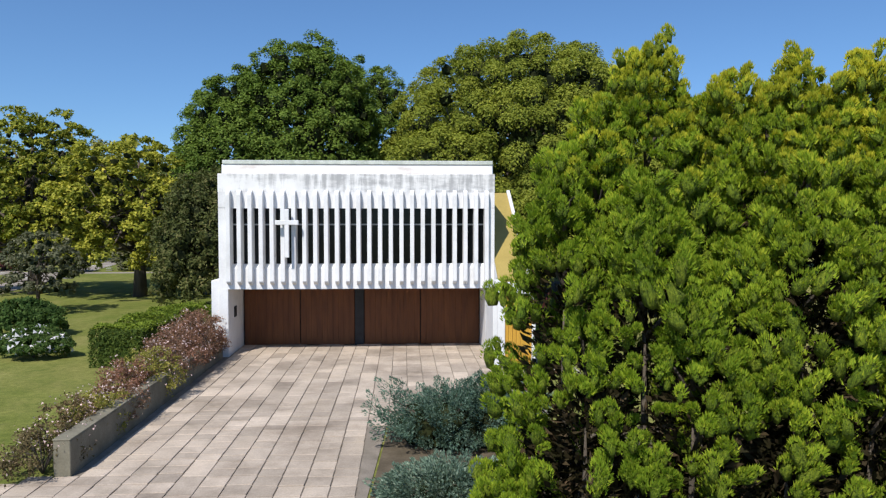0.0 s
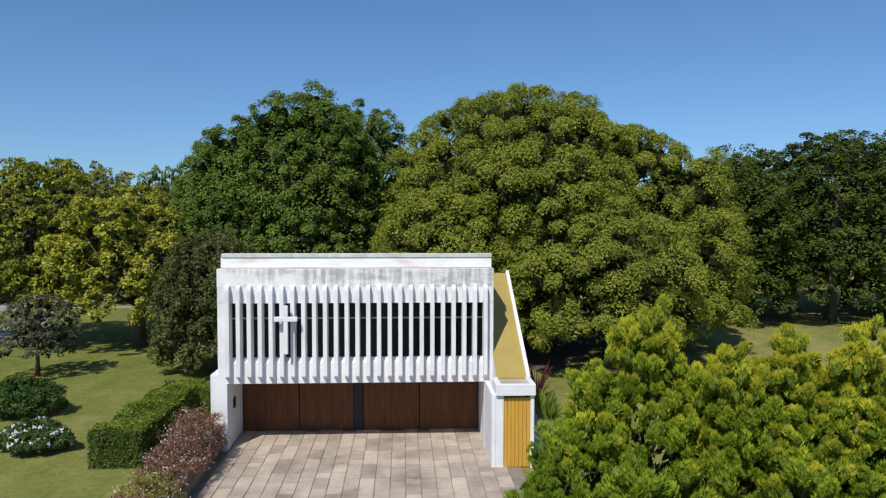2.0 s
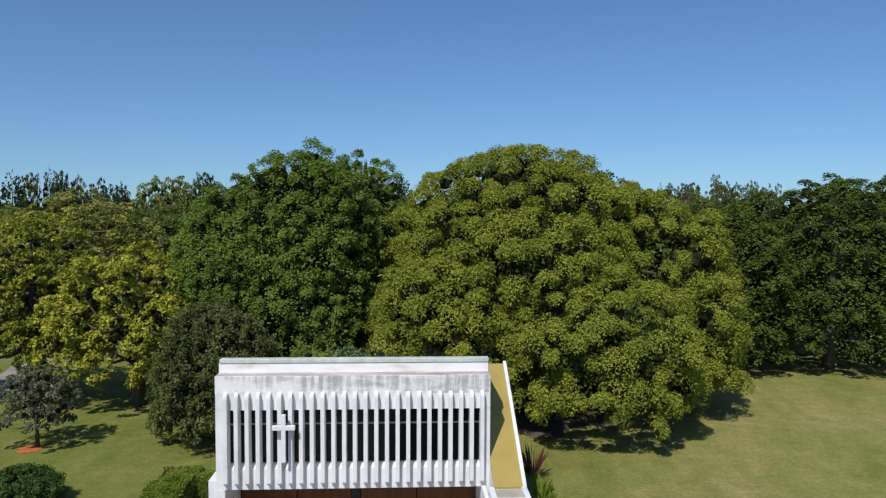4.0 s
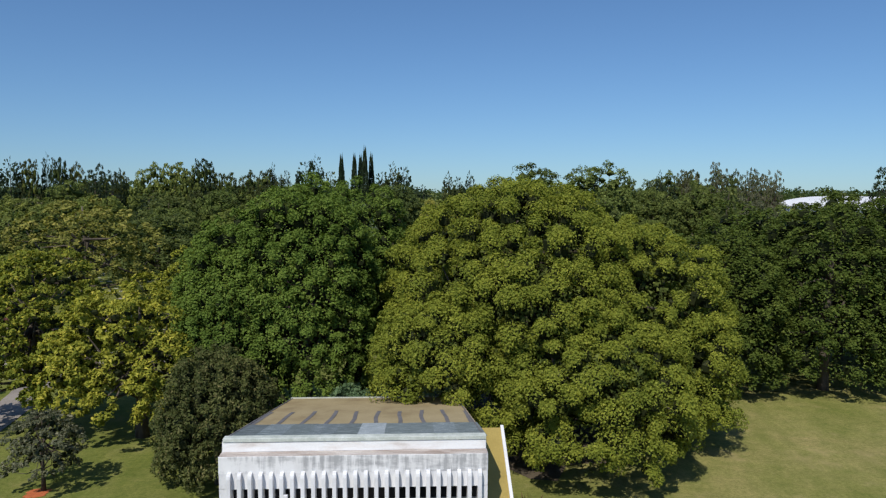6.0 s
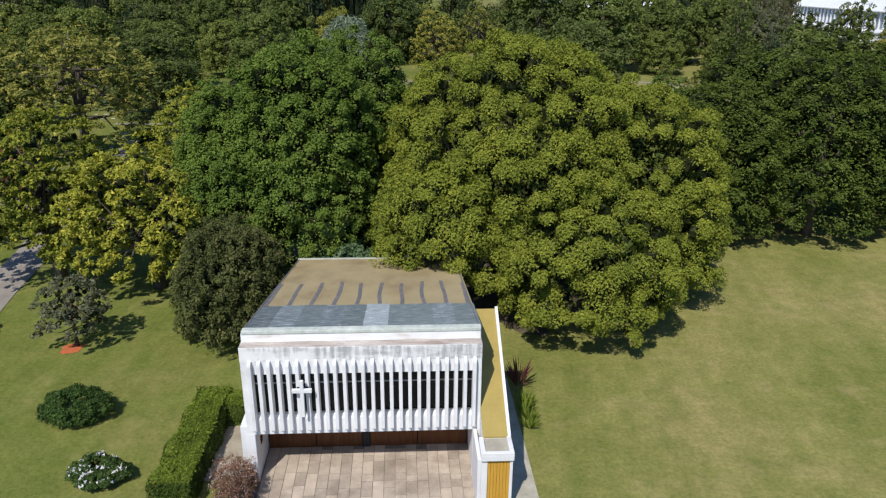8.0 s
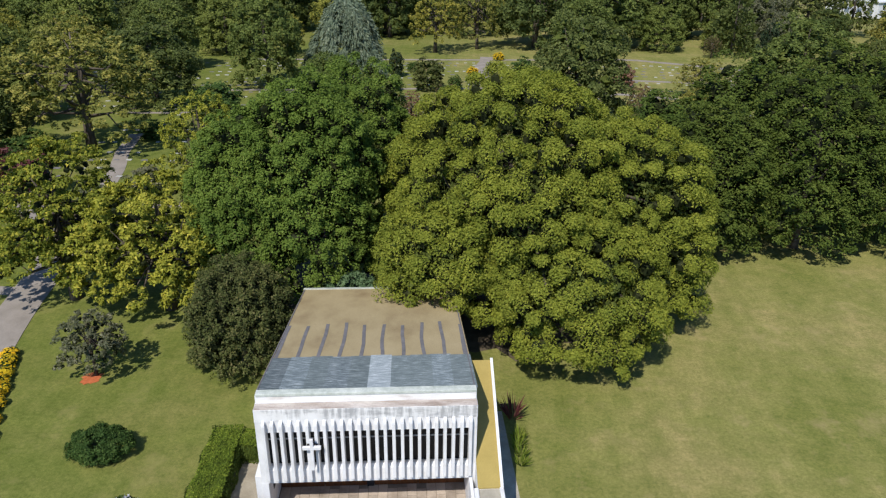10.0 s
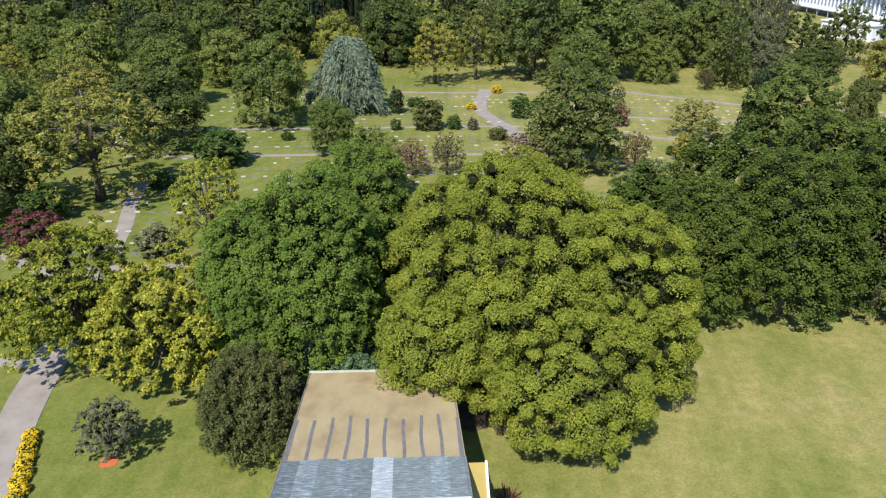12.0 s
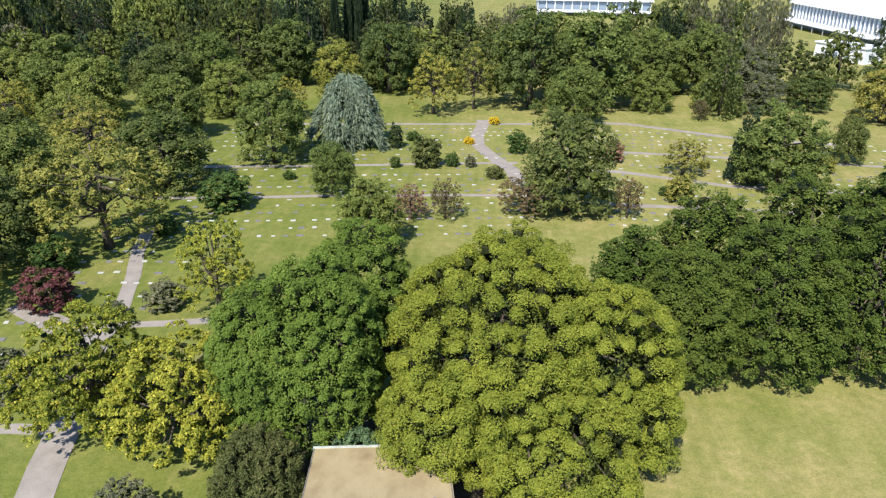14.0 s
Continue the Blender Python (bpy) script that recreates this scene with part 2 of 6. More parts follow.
st_ = noise_node(nt_, 0.45, 7, 0.7, coords=nt_.nodes.new("ShaderNodeNewGeometry").outputs["Position"])
c_ = mix(nt_, b_.inputs["Base Color"].links[0].from_socket, ramp(nt_, st_, [(0.36, (0.72, 0.7, 0.68)), (0.52, (1.0, 1.0, 1.0)), (0.7, (1.12, 1.1, 1.06))]), 1.0, "MULTIPLY")
nt_.links.new(c_, b_.inputs["Base Color"])
M_SLAB_JOINED = M_SLAB.copy()
nt_ = M_SLAB_JOINED.node_tree
for nd_ in [n for n in nt_.nodes if n.type == "OBJECT_INFO"]:
    ge_ = nt_.nodes.new("ShaderNodeNewGeometry")
    nt_.links.new(ge_.outputs["Random Per Island"], nd_.outputs["Random"].links[0].to_socket)
M_JOINT = surface("dirt joint", [(0.3, (0.17, 0.145, 0.115)), (0.7, (0.28, 0.24, 0.2))], 2, 40, 1.0)
M_KERB = surface("old cement render", [(0.3, (0.34, 0.31, 0.25)), (0.7, (0.5, 0.46, 0.38))], 1.5, 25, 0.95)
M_YARD = surface("tan worn cement", [(0.3, (0.27, 0.23, 0.17)), (0.7, (0.4, 0.35, 0.27))], 1.2, 25, 0.95)
M_RENDER = surface("grey olive cement render", [(0.3, (0.12, 0.11, 0.08)), (0.7, (0.23, 0.21, 0.155))], 1.5, 25, 0.95)
M_ASPHALT = surface("pale asphalt", [(0.3, (0.235, 0.205, 0.175)), (0.7, (0.33, 0.29, 0.255))], 0.6, 20, 0.95)
M_MARBLE = surface("pale marble", [(0.3, (0.36, 0.36, 0.33)), (0.7, (0.54, 0.54, 0.5))], 0.6, 30, 0.6)
M_SOIL = surface("red soil", [(0.3, (0.4, 0.1, 0.035)), (0.7, (0.55, 0.16, 0.06))], 5, 40, 1.0)
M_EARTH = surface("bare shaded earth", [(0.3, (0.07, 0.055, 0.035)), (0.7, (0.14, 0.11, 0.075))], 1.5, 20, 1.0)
M_FAR_WHITE = surface("white sheet cladding", [(0.3, (0.72, 0.73, 0.74)), (0.7, (0.82, 0.82, 0.82))], 0.1, 3, 0.6)
M_FAR_GREY = surface("grey sheet cladding", [(0.3, (0.3, 0.32, 0.34)), (0.7, (0.4, 0.42, 0.44))], 0.1, 3, 0.6)

M_GLASS, nt_, b_ = material("dark window glass", 0.12, 0, 0.22)
b_.inputs["Base Color"].default_value = (0.012, 0.014, 0.016, 1)

M_FAR_GLASS, nt_, b_ = material("blue grey far glazing", 0.2, 0, 0.5)
b_.inputs["Base Color"].default_value = (0.2, 0.25, 0.31, 1)

# dense thuja foliage: fine feathery grain, shade of hollows painted dark, tips yellow
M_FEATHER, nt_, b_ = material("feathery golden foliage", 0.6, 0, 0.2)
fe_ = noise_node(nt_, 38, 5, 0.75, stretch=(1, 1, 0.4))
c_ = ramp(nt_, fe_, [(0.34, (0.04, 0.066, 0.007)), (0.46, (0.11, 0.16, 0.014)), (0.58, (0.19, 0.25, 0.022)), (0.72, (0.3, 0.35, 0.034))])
c_ = mix(nt_, c_, ramp(nt_, noise_node(nt_, 1.6, 3, 0.6), [(0.3, (0.72, 0.85, 0.7)), (0.7, (1.2, 1.1, 1.0))]), 1.0, "MULTIPLY")
nt_.links.new(c_, b_.inputs["Base Color"])
bump(nt_, b_, fe_, 1.0, 0.05)

# lawn: several scales of green and straw, mowing lines, worn patches
M_LAWN, nt_, b_ = material("mown lawn", 0.95, 0, 0.1)
c_ = ramp(nt_, noise_node(nt_, 0.11, 7, 0.62), [(0.28, (0.155, 0.18, 0.055)), (0.5, (0.21, 0.22, 0.085)), (0.64, (0.25, 0.237, 0.11)), (0.8, (0.31, 0.27, 0.14))])
c_ = mix(nt_, c_, ramp(nt_, noise_node(nt_, 0.9, 7, 0.7), [(0.3, (0.72, 0.8, 0.66)), (0.7, (1.22, 1.16, 1.2))]), 1.0, "MULTIPLY")
c_ = mix(nt_, c_, ramp(nt_, noise_node(nt_, 5, 5, 0.75), [(0.3, (0.68, 0.72, 0.62)), (0.7, (1.26, 1.22, 1.2))]), 1.0, "MULTIPLY")
c_ = mix(nt_, c_, ramp(nt_, noise_node(nt_, 28, 3, 0.7), [(0.3, (0.5, 0.55, 0.45)), (0.7, (1.4, 1.38, 1.3))]), 0.55, "MULTIPLY")
c_ = mix(nt_, c_, (0.34, 0.29, 0.15), ramp(nt_, noise_node(nt_, 0.3, 7, 0.72), [(0.54, (0, 0, 0)), (0.72, (0.6, 0.6, 0.6))]))
for an_, sc_, lo_ in ((88, (26, 1.0, 1), 0.93), (76, (40, 2.4, 1), 0.93), (-12, (14, 1.3, 1), 0.985)):
    mp_ = nt_.nodes.new("ShaderNodeMapping")
    mp_.vector_type = "TEXTURE"
    mp_.inputs["Rotation"].default_value = (0, 0, radians(an_))
    mp_.inputs["Scale"].default_value = sc_
    nt_.links.new(nt_.nodes.new("ShaderNodeTexCoord").outputs["Object"], mp_.inputs["Vector"])
    no_ = nt_.nodes.new("ShaderNodeTexNoise")
    no_.inputs["Scale"].default_value = 1.0
    no_.inputs["Detail"].default_value = 4
    nt_.links.new(mp_.outputs[0], no_.inputs["Vector"])
    c_ = mix(nt_, c_, ramp(nt_, no_.outputs["Fac"], [(0.35, (lo_, lo_ + 0.02, lo_ - 0.03)), (0.65, (2 - lo_, 1.98 - lo_, 2 - lo_))]), 1.0, "MULTIPLY")
sx_ = nt_.nodes.new("ShaderNodeSeparateXYZ")
nt_.links.new(nt_.nodes.new("ShaderNodeTexCoord").outputs["Object"], sx_.inputs[0])
mr_ = nt_.nodes.new("ShaderNodeMapRange")
mr_.inputs["From Min"].default_value = -12
mr_.inputs["From Max"].default_value = 14
nt_.links.new(sx_.outputs["X"], mr_.inputs["Value"])
c_ = mix(nt_, mix(nt_, c_, (0.77, 0.81, 0.6), 1.0, "MULTIPLY"), mix(nt_, c_, (1.11, 1.02, 1.0), 1.0, "MULTIPLY"), mr_.outputs[0])
nt_.links.new(c_, b_.inputs["Base Color"])
bump(nt_, b_, noise_node(nt_, 25, 4, 0.7), 0.6, 0.03)

# ---- tools ----


def link(bm, name, mat, parent=None, label="", smooth=False):
    me = bpy.data.meshes.new(name)
    bm.to_mesh(me)
    bm.free()
    if mat:
        me.materials.append(mat)
    if smooth:
        me.shade_smooth()
    ob = new(name, me)
    ob.parent = parent
    if label:
        ob["label"] = label
    return ob


def part(name, bm, mat, parent, label="", smooth=False):
    return link(bm, name, mat, parent, label, smooth)


def empty(name, m=None):
    e = new(name)
    e.empty_display_size = 0.3
    if m is not None:
        e.matrix_world = m
    return e


def box(bm, x0, x1, y0, y1, z0, z1, bevel=0.0):
    r = bmesh.ops.create_cube(bm, size=1)
    for v in r["verts"]:
        v.co = ((x0 + x1) / 2 + v.co.x * (x1 - x0), (y0 + y1) / 2 + v.co.y * (y1 - y0), (z0 + z1) / 2 + v.co.z * (z1 - z0))
    if bevel:
        es = list({e for v in r["verts"] for e in v.link_edges})
        bmesh.ops.bevel(bm, geom=es, offset=bevel, segments=1, affect="EDGES")
    return bm


def boxed(*a, **k):
    return box(bmesh.new(), *a, **k)


def prism(profile, x0, x1, bevel=0.0):
    """A solid from a (y, z) outline, swept from x0 to x1."""
    bm = bmesh.new()
    a = [bm.verts.new((x0, y, z)) for y, z in profile]
    b = [bm.verts.new((x1, y, z)) for y, z in profile]
    n = len(a)
    bm.faces.new(a)
    bm.faces.new(b[::-1])
    for i in range(n):
        bm.faces.new((a[i], b[i], b[(i + 1) % n], a[(i + 1) % n]))
    bmesh.ops.recalc_face_normals(bm, faces=bm.faces)
    if bevel:
        bmesh.ops.bevel(bm, geom=list(bm.edges), offset=bevel, segments=1, affect="EDGES")
    return bm


def tube(bm, pts, radii, sides=7):
    """A tapered, bent limb through the points."""
    rings = []
    for i, p in enumerate(pts):
        d = (pts[min(i + 1, len(pts) - 1)] - pts[max(i - 1, 0)]).normalized()
        s = d.cross(Vector((0.3, 1, 0.1))).normalized()
        q = d.cross(s)
        rings.append([bm.verts.new(p + radii[i] * (math.cos(k * math.tau / sides) * s + math.sin(k * math.tau / sides) * q)) for k in range(sides)])
    for a, b in zip(rings, rings[1:]):
        for k in range(sides):
            bm.faces.new((a[k], a[(k + 1) % sides], b[(k + 1) % sides], b[k]))
    bm.faces.new(rings[0][::-1])
    bm.faces.new(rings[-1])


def quads(name, verts, mat, parent=None, label=""):
    """One mesh of loose leaves; verts: n leaves x 3 or 4 corners x 3."""
    n, corners = verts.shape[:2]
    me = bpy.data.meshes.new(name)
    me.vertices.add(n * corners)
    me.vertices.foreach_set("co", np.ascontiguousarray(verts, dtype=np.float32).reshape(-1))
    me.loops.add(n * corners)
    me.loops.foreach_set("vertex_index", np.arange(n * corners, dtype=np.int32))
    me.polygons.add(n)
    me.polygons.foreach_set("loop_start", np.arange(0, n * corners, corners, dtype=np.int32))
    me.update(calc_edges=True)
    me.materials.append(mat)
    ob = new(name, me)
    ob.parent = parent
    if label:
        ob["label"] = label
    return ob


def unit(a):
    return a / np.maximum(np.linalg.norm(a, axis=-1, keepdims=True), 1e-9)


def leaves(rng, at, out, size, wide=0.6, jitter=0.8, droop=0.0):
    """Pointed leaves at the points, facing roughly outward."""
    n = len(at)
    nrm = unit(out + rng.normal(0, jitter, (n, 3)))
    ax = unit(np.cross(nrm, unit(rng.normal(0, 1, (n, 3)))))
    ax[:, 2] -= droop
    ax = unit(ax)
    side = unit(np.cross(nrm, ax))
    ln = size * rng.uniform(0.65, 1.35, (n, 1))
    w = ln * wide * 0.5
    return np.stack([at - ax * ln * 0.42 + side * w, at + ax * ln * 0.58, at - ax * ln * 0.42 - side * w], 1)


def sphere_dirs(rng, n, low=-1.0):
    d = rng.normal(0, 1, (n * 3, 3))
    d = unit(d)
    d = d[d[:, 2] > low]
    while len(d) < n:
        d = np.concatenate([d, d])
    return d[:n]


def lumpy(d, seed, amount, freq):
    """How far a crown bulges in each direction."""
    off = Vector((seed * 3.1, seed * 1.7, seed * 0.9))
    return np.array([1 + amount * noise.noise(Vector(v) * freq + off) for v in d])


def spaced(rng, p, n, gapf=0.76):
    """Picks about n of the points, well apart from one another."""
    ext = p.max(0) - p.min(0)
    gap = gapf * math.sqrt(1.6 * (ext[0] * ext[1] + ext[0] * ext[2]) / max(n, 1))
    kept = np.zeros((0, 3))
    idx = []
    for i, q in enumerate(p):
        if not len(idx) or np.min(np.sum((kept - q) ** 2, 1)) > gap * gap:
            kept = np.concatenate([kept, q[None]])
            idx.append(i)
            if len(idx) >= n:
                break
    return np.array(idx)


def dome(rng, n, rad, height, base, seed, bulge=0.2, freq=1.8, low=-0.35, shape=1.0, centre=(0, 0), thick=0.0, gapf=0.76):
    """Centres of leaf clumps over a crown: spaced over its uneven skin, a share within it."""
    m = n * 4
    d = sphere_dirs(rng, m, low)
    k = 1 - bulge * 0.4 + (lumpy(d, seed, bulge, freq) - 1)
    inner = np.where(rng.random(m) < 0.2, rng.uniform(0.6, 0.85, m), rng.uniform(0.95, 1.0, m))
    mid = base + (height - base) * 0.42
    z = np.where(d[:, 2] > 0, d[:, 2] * (height - thick - mid), d[:, 2] * (mid - base) / max(-low, 0.2))
    full = np.where(d[:, 2] < 0, np.maximum(1 - d[:, 2] ** 2, 0.05) ** -0.32, 1.0)
    s = (k * inner)[:, None]
    r = rad - thick
    p = np.stack([d[:, 0] * full * r * shape, d[:, 1] * full * r / shape, z], 1) * s
    p[:, 2] += mid
    p[:, 0] += centre[0]
    p[:, 1] += centre[1]
    idx = spaced(rng, p, n, gapf)
    return p[idx], d[idx]


def cores(rng, centres, axes, radii, rings=4, segs=6, rough=0.16, taper=0.0):
    """Small uneven solids, one at each centre, of loose facets; taper: draws the far end to a point."""
    n = len(centres)
    a = unit(axes)
    s = unit(np.cross(a, unit(rng.normal(0, 1, (n, 3)))))
    q = np.cross(a, s)
    lat = np.linspace(-0.5, 0.5, rings + 1) * math.pi
    lon = np.arange(segs) * math.tau / segs
    jit = 1 + rng.normal(0, rough, (n, rings + 1, segs))
    jit[:, 0] = jit[:, 0, :1]
    jit[:, -1] = jit[:, -1, :1]
    wide = np.cos(lat) * (1 - taper * (np.sin(lat) * 0.5 + 0.5) ** 1.5)
    R = radii.reshape(n, 1, 1, -1)
    R = np.broadcast_to(R, (n, 1, 1, 2)) if R.shape[-1] == 2 else np.concatenate([R, R], -1)
    g = (s[:, None, None, :] * (np.cos(lon)[None, None, :, None]) + q[:, None, None, :] * (np.sin(lon)[None, None, :, None])) * wide[None, :, None, None] * R[..., :1]
    g = g + a[:, None, None, :] * np.sin(lat)[None, :, None, None] * R[..., 1:]
    g = centres[:, None, None, :] + g * jit[..., None]
    b = np.roll(g, -1, 2)
    f = np.stack([g[:, :-1], b[:, :-1], b[:, 1:], g[:, 1:]], 3)
    return f.reshape(-1, 4, 3)


def solids(name, rng, centres, axes, radii, mat, parent, rings=8, segs=9, rough=0.12, taper=0.55, label=""):
    """One mesh of smooth, lumpy flame shapes."""
    n = len(centres)
    a = unit(axes)
    s = unit(np.cross(a, unit(rng.normal(0, 1, (n, 3)))))
    q = np.cross(a, s)
    lat = np.linspace(-0.5, 0.5, rings + 1) * math.pi
    lon = np.arange(segs) * math.tau / segs
    jit = 1 + rng.normal(0, rough, (n, rings + 1, segs))
    jit[:, 0], jit[:, -1] = jit[:, 0, :1], jit[:, -1, :1]
    wide = np.cos(lat) * (1 - taper * (np.sin(lat) * 0.5 + 0.5) ** 1.5)
    R = radii.reshape(n, 1, 1, 2)
    g = (s[:, None, None, :] * np.cos(lon)[None, None, :, None] + q[:, None, None, :] * np.sin(lon)[None, None, :, None]) * wide[None, :, None, None] * R[..., :1]
    g = g + a[:, None, None, :] * np.sin(lat)[None, :, None, None] * R[..., 1:]
    g = centres[:, None, None, :] + g * jit[..., None]
    i = np.arange(n * (rings + 1) * segs).reshape(n, rings + 1, segs)
    j = np.roll(i, -1, 2)
    f = np.stack([i[:, :-1], j[:, :-1], j[:, 1:], i[:, 1:]], 3).reshape(-1)
    me = bpy.data.meshes.new(name)
    me.vertices.add(i.size)
    me.vertices.foreach_set("co", np.ascontiguousarray(g, dtype=np.float32).reshape(-1))
    me.loops.add(len(f))
    me.loops.foreach_set("vertex_index", f.astype(np.int32))
    me.polygons.add(len(f) // 4)
    me.polygons.foreach_set("loop_start", np.arange(0, len(f), 4, dtype=np.int32))
    me.update(calc_edges=True)
    me.shade_smooth()
    me.materials.append(mat)
    ob = new(name, me)
    ob.parent = parent
    if label:
        ob["label"] = label
    return ob


def clump_leaves(rng, centres, dirs, rclump, per, size, wide=0.6, flat=0.8, low=-0.3, jitter=0.4, droop=0.0, core=0.38, rings=4, tight=0.66):
    """Leaves over the outer and upper side of each clump, round a small dense core."""
    n = len(centres)
    rc = rclump * rng.uniform(0.7, 1.22, (n, 1))
    d = sphere_dirs(rng, n * per, low).reshape(n, per, 3)
    d[:, : per // 6] *= np.array([1, 1, -1])
    d = unit(d + 0.7 * dirs[:, None, :] + np.array([0, 0, 0.25]))
    knob = unit(rng.normal(0, 1, (n, 4, 3)))
    r = rng.uniform(tight, 1.1, (n, per, 1)) * (0.74 + 0.38 * np.einsum("npk,nqk->npq", d, knob).max(2, keepdims=True))
    p = centres[:, None, :] + d * r * rc[:, None, :] * np.array([1, 1, flat])
    v = leaves(rng, p.reshape(-1, 3), d.reshape(-1, 3), size, wide, jitter, droop)
    if core:
        up = np.tile([0.0, 0, 1], (n, 1)) + 0.3 * dirs
        w = cores(rng, centres, up, np.concatenate([rc * core, rc * core * flat], 1), rings, rings + 2, 0.2)
        v = np.concatenate([v, w[:, [0, 1, 2]], w[:, [0, 2, 3]]])
    return v


def boughs(rng, centres, dirs, rclump, lobes, per, size, wide=0.6, flat=0.85, jitter=0.45, loose=0.72, core=0.6, droop=0.0, spread=0.62, rings=4, lift=0.5, puff=1.0):
    """Each clump is a bough end of several small rounded tufts, every tuft a shell of leaves; gives the leaves and the
    clumps' solid hearts, coloured dark to stand for shade.
    """
    n = len(centres)
    rc = rclump * rng.uniform(0.72, 1.25, (n, 1))
    sq = np.array([1, 1, flat])
    u = unit(rng.normal(0, 1, (n, lobes, 3)))
    u[:, :, 2] = np.abs(u[:, :, 2]) * np.where(rng.random((n, lobes)) < 0.8, 1, -0.6)
    u = unit(u + 0.75 * dirs[:, None, :] + np.array([0, 0, 0.2]))
    mid = centres[:, None, :] + u * (rc * rng.uniform(0.8, 1.15, (n, lobes)))[:, :, None] * spread * sq
    rs = rc[:, :, None] * rng.uniform(0.32, 0.54, (n, lobes, 1)) * puff
    e = unit(rng.normal(0, 1, (n, lobes, per, 3)))
    e = unit(e + 0.5 * u[:, :, None, :] + np.array([0, 0, 0.2]))
    q = mid[:, :, None, :] + e * (rs[:, :, None, :] * rng.uniform(loose, 1.08, (n, lobes, per, 1))) * sq
    out = unit(e + 0.35 * u[:, :, None, :] + np.array([0, 0, lift]))
    v = leaves(rng, q.reshape(-1, 3), out.reshape(-1, 3), size, wide, jitter, droop)
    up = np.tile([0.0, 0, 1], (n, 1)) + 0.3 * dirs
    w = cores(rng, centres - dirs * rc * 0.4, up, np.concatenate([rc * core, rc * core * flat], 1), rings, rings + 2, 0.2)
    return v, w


def sprays(rng, at, way, size, wide=0.25):
    """Narrow blades that point along way."""
    n = len(at)
    ax = unit(way)
    side = unit(np.cross(ax, unit(rng.normal(0, 1, (n, 3)))))
    up = np.cross(side, ax)
    ln = size * rng.uniform(0.6, 1.4, (n, 1))
    w = ln * wide * 0.5
    return np.stack([at, at + ax * ln * 0.55 + side * w + up * w * 0.4, at + ax * ln, at + ax * ln * 0.55 - side * w + up * w * 0.4], 1)


def blades(rng, at, way, size, wide=0.3):
    """Short pointed three-cornered blades along way."""
    n = len(at)
    ax = unit(way)
    side = unit(np.cross(ax, unit(rng.normal(0, 1, (n, 3)))))
    ln = size * rng.uniform(0.6, 1.4, (n, 1))
    w = ln * wide * 0.5
    return np.stack([at + side * w, at + ax * ln, at - side * w], 1)


def plumes(rng, centres, axes, length, radius, per, size, wide=0.25, spread=0.8, core=0):
    """Flame-shaped tufts of blades, one at each centre, along its axis; core: rings of a dense heart."""
    n = len(centres)
    L = length * rng.uniform(0.65, 1.3, (n, 1, 1))
    R = radius * rng.uniform(0.7, 1.25, (n, 1, 1))
    a = unit(axes)[:, None, :]
    t = rng.random((n, per, 1)) ** 0.75
    rad = unit(np.cross(a, unit(rng.normal(0, 1, (n, per, 3)))))
    prof = np.sqrt(np.clip(t * 2.2, 0, 1)) * np.sqrt(np.clip(1 - t, 0, 1)) * 1.25
    p = centres[:, None, :] + a * (t - 0.35) * L + rad * prof * R * rng.uniform(0.6, 1.0, (n, per, 1))
    way = a * (0.55 + t * 0.6) + rad * spread * (1.1 - t) + rng.normal(0, 0.22, (n, per, 3))
    v = sprays(rng, p.reshape(-1, 3), way.reshape(-1, 3), size, wide)
    if core:
        c = centres + a[:, 0] * 0.06 * L[:, 0]
        v = np.concatenate([v, cores(rng, c, axes, np.concatenate([R[:, 0] * 0.58, L[:, 0] * 0.36], 1), core, 6, 0.2, 0.55)])
    return v


def trunk_mesh(name, rng, root, height, radius, targets, mat=None, lean=(0, 0)):
    bm = bmesh.new()
    fork = height * 0.4
    top = Vector((lean[0], lean[1], height * 0.85))
    pts = [Vector((0, 0, -0.1)), Vector((lean[0] * 0.1, lean[1] * 0.1, height * 0.15)), Vector((lean[0] * 0.4, lean[1] * 0.4, fork)), (top + Vector((lean[0] * 0.4, lean[1] * 0.4, fork))) / 2 + Vector((0.2, -0.1, 0)), top]
    tube(bm, pts, [radius * 1.35, radius, radius * 0.8, radius * 0.5, radius * 0.12], 9)
    for k, t in enumerate(targets):
        t = Vector(t)
        f = rng.uniform(0.35, 0.95)
        s = pts[1].lerp(pts[2], f) if k % 2 else pts[2].lerp(pts[3], f)
        m = s.lerp(t, 0.5) + Vector(rng.normal(0, 0.06 * height, 3)) * 0.6
        tube(bm, [s, m, t], [radius * 0.42, radius * 0.24, radius * 0.05], 6)
    return part("trunk", bm, mat or M_BARK, root, smooth=True)


def filling(rng, c, d, rclump, size):
    """Leaves inside a crown, under its outer clumps."""
    k = max(2, int(5 * rclump))
    p = np.repeat(c, k, 0)
    dd = np.repeat(d, k, 0)
    depth = rng.uniform(0.9, 2.2, (len(p), 1)) * rclump
    p = p - dd * depth + rng.normal(0, 0.45 * rclump, p.shape)
    p[:, 2] = np.maximum(p[:, 2], 0.3)
    return leaves(rng, p, dd, size, 0.8, 0.7)


